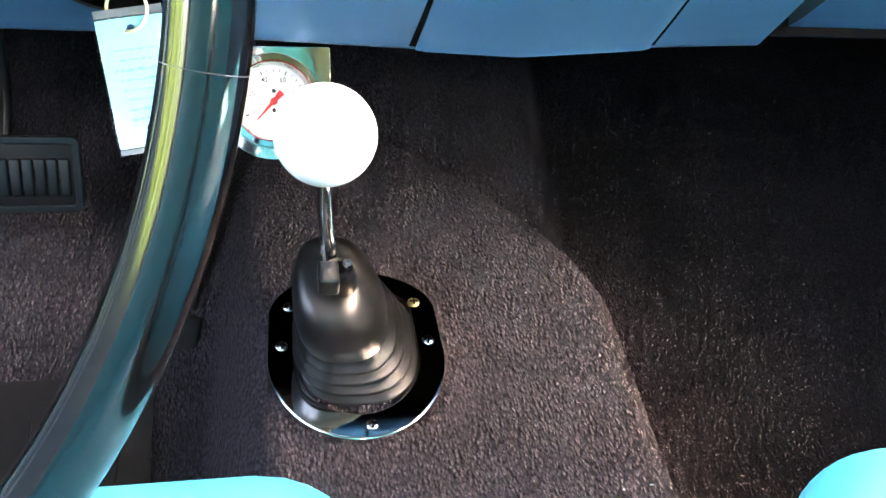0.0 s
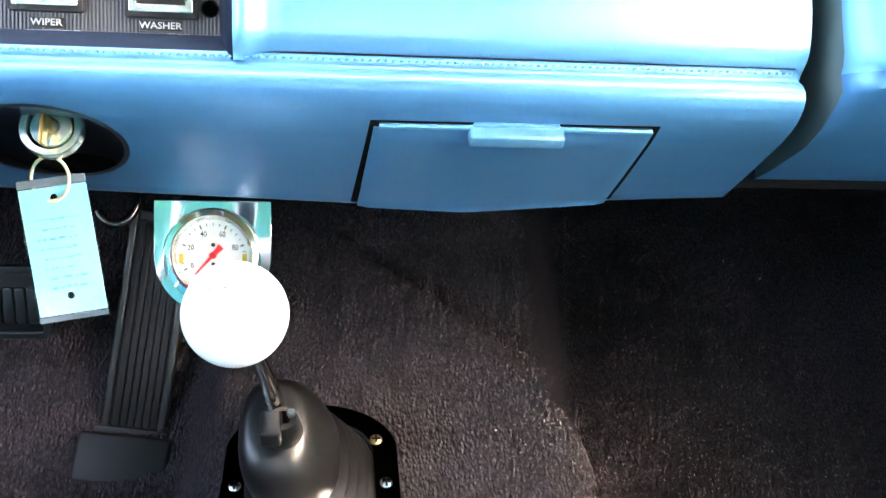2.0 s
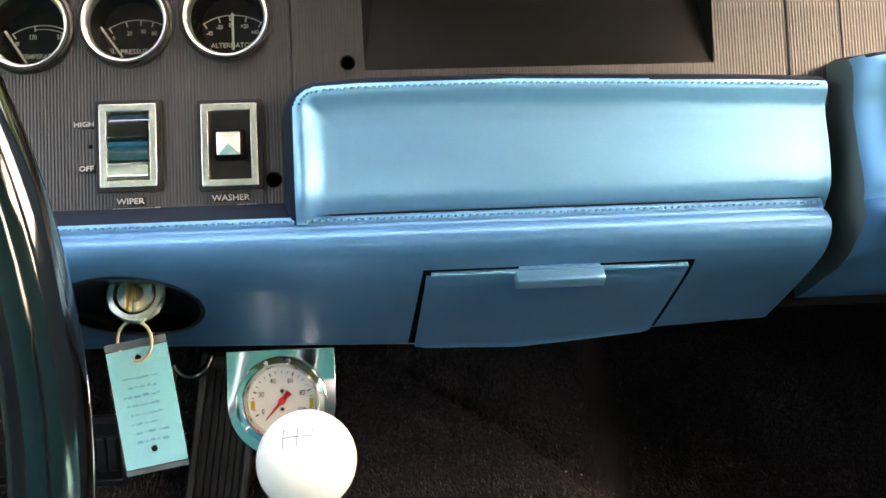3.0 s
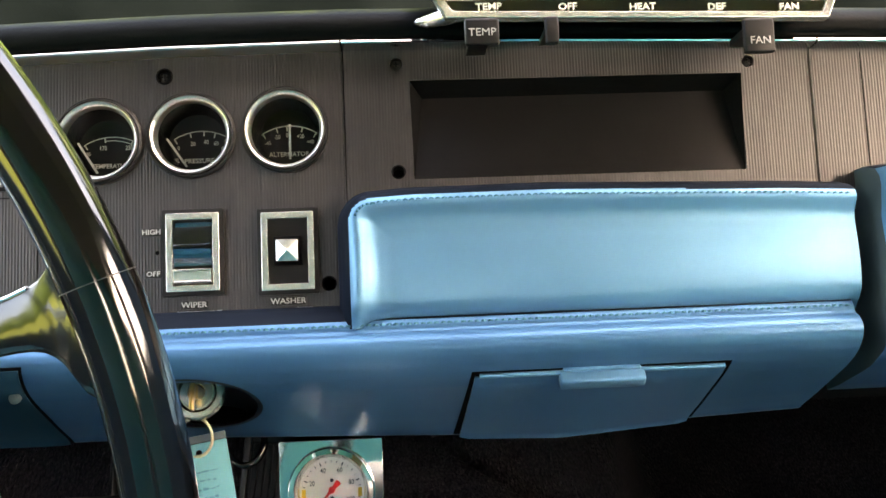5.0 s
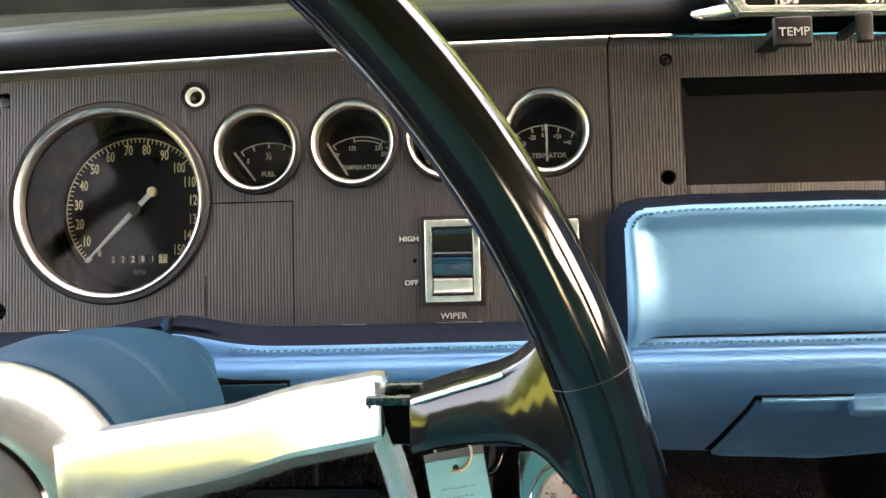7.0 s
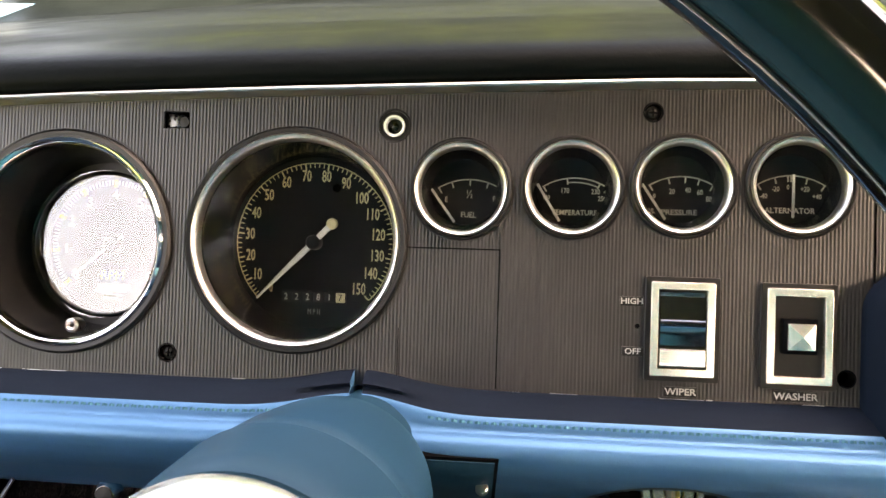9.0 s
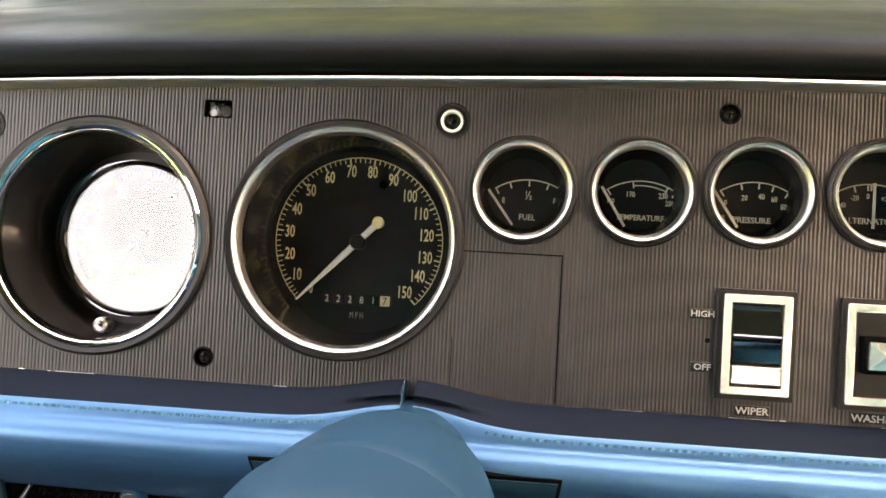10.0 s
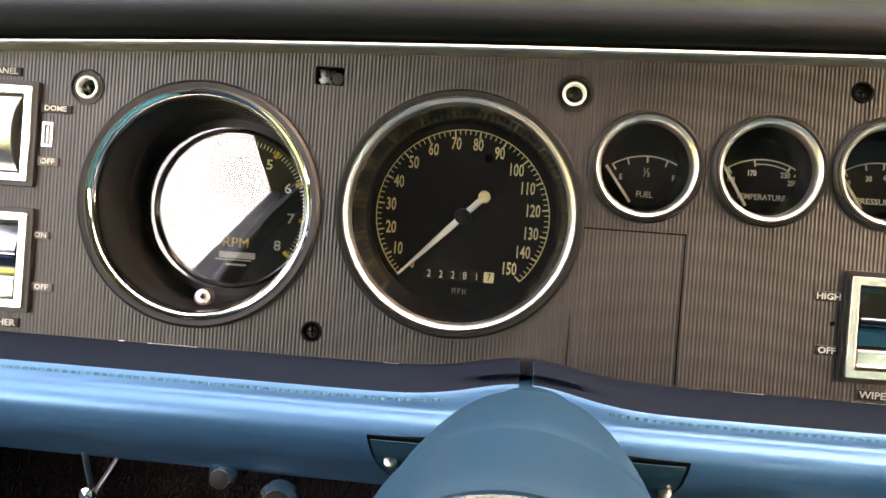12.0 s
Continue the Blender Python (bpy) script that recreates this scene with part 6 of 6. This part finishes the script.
def gear_lever():
    base, ball = Vector((0.3395, 0.118, -0.345)), Vector((0.322, -0.033, -0.233))
    z = (ball - base).normalized()
    x = Vector((1, 0, 0))
    x = (x - z * x.dot(z)).normalized()
    y = z.cross(x)
    L = (ball - base).length
    t = thing("gear_lever", basis(base, x, y, z), "chrome gear lever with a white ball knob", "gear lever")
    # the rod rises steeply from the boot, then bends back to the knob
    bend = Matrix((x, y, z))
    rod = []
    for u in frange(-0.10, 0.86, 25):
        lean = 0.060 * math.sin(math.pi * min(max(u, 0.0), 1.0)) ** 0.8
        rod.append(bend @ ((ball - base) * u + Vector((0.0, 0.978, -0.21)) * lean))
    part("stick", bm_tube(rod, 0.0064, seg=24), CHROME, t, "polished bent rod", angle=60)
    prof = [(0.0286 * math.sin(a), L - 0.0286 * math.cos(a)) for a in frange(0.22, math.pi - 0.005, 30)]
    k = part("knob", bm_lathe(prof, 56, axis="z"), BALLWHITE, t, "white ball knob")
    part("knob_collar", bm_lathe([(0.0075, L - 0.034), (0.0085, L - 0.031), (0.0085, L - 0.026), (0.0060, L - 0.026)], 24, axis="z"), CHROME, t)
    g = bmesh.new()
    for p, q in (((-0.008, -0.006), (-0.008, 0.006)), ((0, -0.006), (0, 0.006)), ((0.008, 0.0), (0.008, 0.006)), ((-0.008, 0), (0.008, 0))):
        pts = []
        for u in frange(0, 1, 7):
            a, b = p[0] + (q[0] - p[0]) * u, p[1] + (q[1] - p[1]) * u
            v = Vector((a, b - 0.0, 0.0))
            v.z = math.sqrt(0.0287 ** 2 - a * a - b * b)
            pts.append((v.x, v.y, L + v.z))
        g = merge(g, bm_tube(pts, 0.0003, seg=5))
    part("shift_pattern", g, INK, k, smooth=False)
    return t


gear_lever()


# ------------------------------------------------------------ pedals and mat
def accelerator():
    b0, b1 = Vector((0.1925, 0.313, -0.388)), Vector((0.2200, 0.322, -0.186))
    z = (b1 - b0).normalized()
    L = (b1 - b0).length
    x = Vector((1, 0, -0.02))
    x = (x - z * x.dot(z)).normalized()
    y = z.cross(x)
    t = thing("accelerator_pedal", basis(b0, x, y, z), "black ribbed rubber accelerator pedal hinged at the floor", "pedal")
    def w(h):
        return 0.0285 + 0.001 * h / L - 0.004 * (h / L)
    part("plate", bm_box(-0.0285, 0.0285, -0.001, 0.006, 0.0, L, 0.0018, 3), PEDAL, t)
    for i in range(6):
        cx = -0.0158 + i * 0.0066
        part("rib", bm_box(cx - 0.0028, cx + 0.0028, -0.0042, -0.0005, 0.004, L - 0.014, 0.0010, 2), PEDAL, t)
    for s in (-1, 1):
        part("edge", bm_box(s * 0.0250 - 0.0038, s * 0.0250 + 0.0038, -0.0046, 0.002, 0.002, L - 0.002, 0.0026, 4), RUBBER, t)
    part("edge", bm_box(-0.0210, 0.0210, -0.0044, 0.002, L - 0.013, L - 0.002, 0.002, 3), PEDAL, t)
    part("hinge_strip", bm_box(-0.034, 0.034, -0.006, 0.008, -0.008, 0.003, 0.0015), PEDAL, t)
    part("heel_block", move(bm_box(-0.0445, 0.0375, -0.020, 0.030, -0.046, 0.0, 0.004, 3), m=Matrix.Rotation(radians(-16), 4, "X"), z=-0.006, y=0.004), PEDAL, t)
    return t


accelerator()


def brake_pedal():
    t = thing("brake_pedal", at(0.0815, 0.250, -0.262, 12, 0, 0), "black ribbed rubber brake pedal pad with a raised lip", "pedal")
    part("pad", bm_box(-0.056, 0.056, -0.004, 0.008, -0.027, 0.029, 0.003, 3), PEDAL, t)
    part("trim", move(bm_plate(rect(-0.0585, 0.0585, -0.0295, 0.0315, 0.005), [rect(-0.0545, 0.0545, -0.0255, 0.0275, 0.003)], 0.006, 0.0010), y=-0.005), RUBBER, t, "raised rubber lip")
    for i in range(11):
        x = -0.0472 + i * 0.0094
        part("rib", bm_box(x - 0.0044, x + 0.0044, -0.0080, -0.003, -0.0165, 0.0150, 0.0022, 4), RUBBER, t)
    part("arm", bm_tube([(0.0, 0.008, 0.01), (0.0, 0.03, 0.06), (0.0, 0.02, 0.17)], 0.007, seg=10, flat=0.6), BLACK, t)
    return t


brake_pedal()


def heel_mat():
    t = thing("heel_mat", Matrix.Identity(4), "black ribbed rubber heel mat set into the carpet", "floor mat")
    x0, x1, y0, y1 = -0.20, 0.188, -0.30, 0.105
    def sheet(xa, xb, ya, yb, lift, nx, ny):
        bm = bmesh.new()
        rows = [[bm.verts.new(level(x, y, float(carpet_z(min(x, 0.12), y)) + lift)) for x in frange(xa, xb, nx)] for y in frange(ya, yb, ny)]
        for a, b in zip(rows, rows[1:]):
            for i in range(nx - 1):
                bm.faces.new((a[i], a[i + 1], b[i + 1], b[i]))
        rim = rows[0] + [r[-1] for r in rows[1:]] + rows[-1][-2::-1] + [r[0] for r in rows[-2:0:-1]]
        low = [bm.verts.new(v.co - Vector((0, 0, 0.008))) for v in rim]
        for i in range(len(rim)):
            j = (i + 1) % len(rim)
            bm.faces.new((rim[i], rim[j], low[j], low[i]))
        return bm
    part("mat", sheet(x0, x1, y0, y1, 0.006, 20, 24), MAT_RUBBER, t)
    for i in range(14):
        x = x1 - 0.030 - i * 0.024
        part("rib", sheet(x - 0.004, x + 0.004, y0 + 0.02, y1 - 0.03, 0.010, 2, 24), MAT_RUBBER, t)
    return t


heel_mat()


# ------------------------------------------------------------ under the dash
def under_dash():
    t = thing("wire_loop", D, "black cable loop hanging under the dash", "cable")
    pts = [(0.2330 + 0.013 * math.cos(a), 0.088 + 0.006 * math.sin(a), -0.1740 + 0.016 * math.sin(a)) for a in frange(radians(-150), radians(80), 18)]
    part("cable", bm_tube(pts, 0.0026, seg=10), GLOSS, t)
    t = thing("bracket", D, "bent bright metal brackets under the dash", "bracket")
    part("strap", bm_tube([(-0.222, 0.06, -0.155), (-0.2130, 0.055, -0.178), (-0.205, 0.05, -0.21)], 0.0035, seg=8, flat=0.4), STEEL, t)
    part("strap", bm_tube([(-0.1980, 0.055, -0.160), (-0.2080, 0.05, -0.180), (-0.222, 0.05, -0.205)], 0.0035, seg=8, flat=0.4), STEEL, t)
    part("bolt", move(bm_lathe([(0.0002, -0.004), (0.004, -0.003), (0.0045, 0.004)], 12), -0.2105, 0.046, -0.180), CHROME, t)
    for x, z, r in ((-0.1330, -0.1655, 0.0085), (-0.098, -0.178, 0.013)):
        k = thing("pull_knob", at(x, 0.060, z), "round chrome-edged pull knob under the dash", "knob", group="knobs under the dash")
        part("knob", bm_lathe([(0.0002, -0.010), (r * 0.7, -0.010), (r, -0.006), (r, 0.0), (r * 0.5, 0.004), (0.004, 0.03)], 28), CHROME_SATIN, k)
        part("face", bm_lathe([(0.0002, -0.0112), (r * 0.66, -0.0108), (r * 0.7, -0.0095)], 24), BLACK, k)


under_dash()
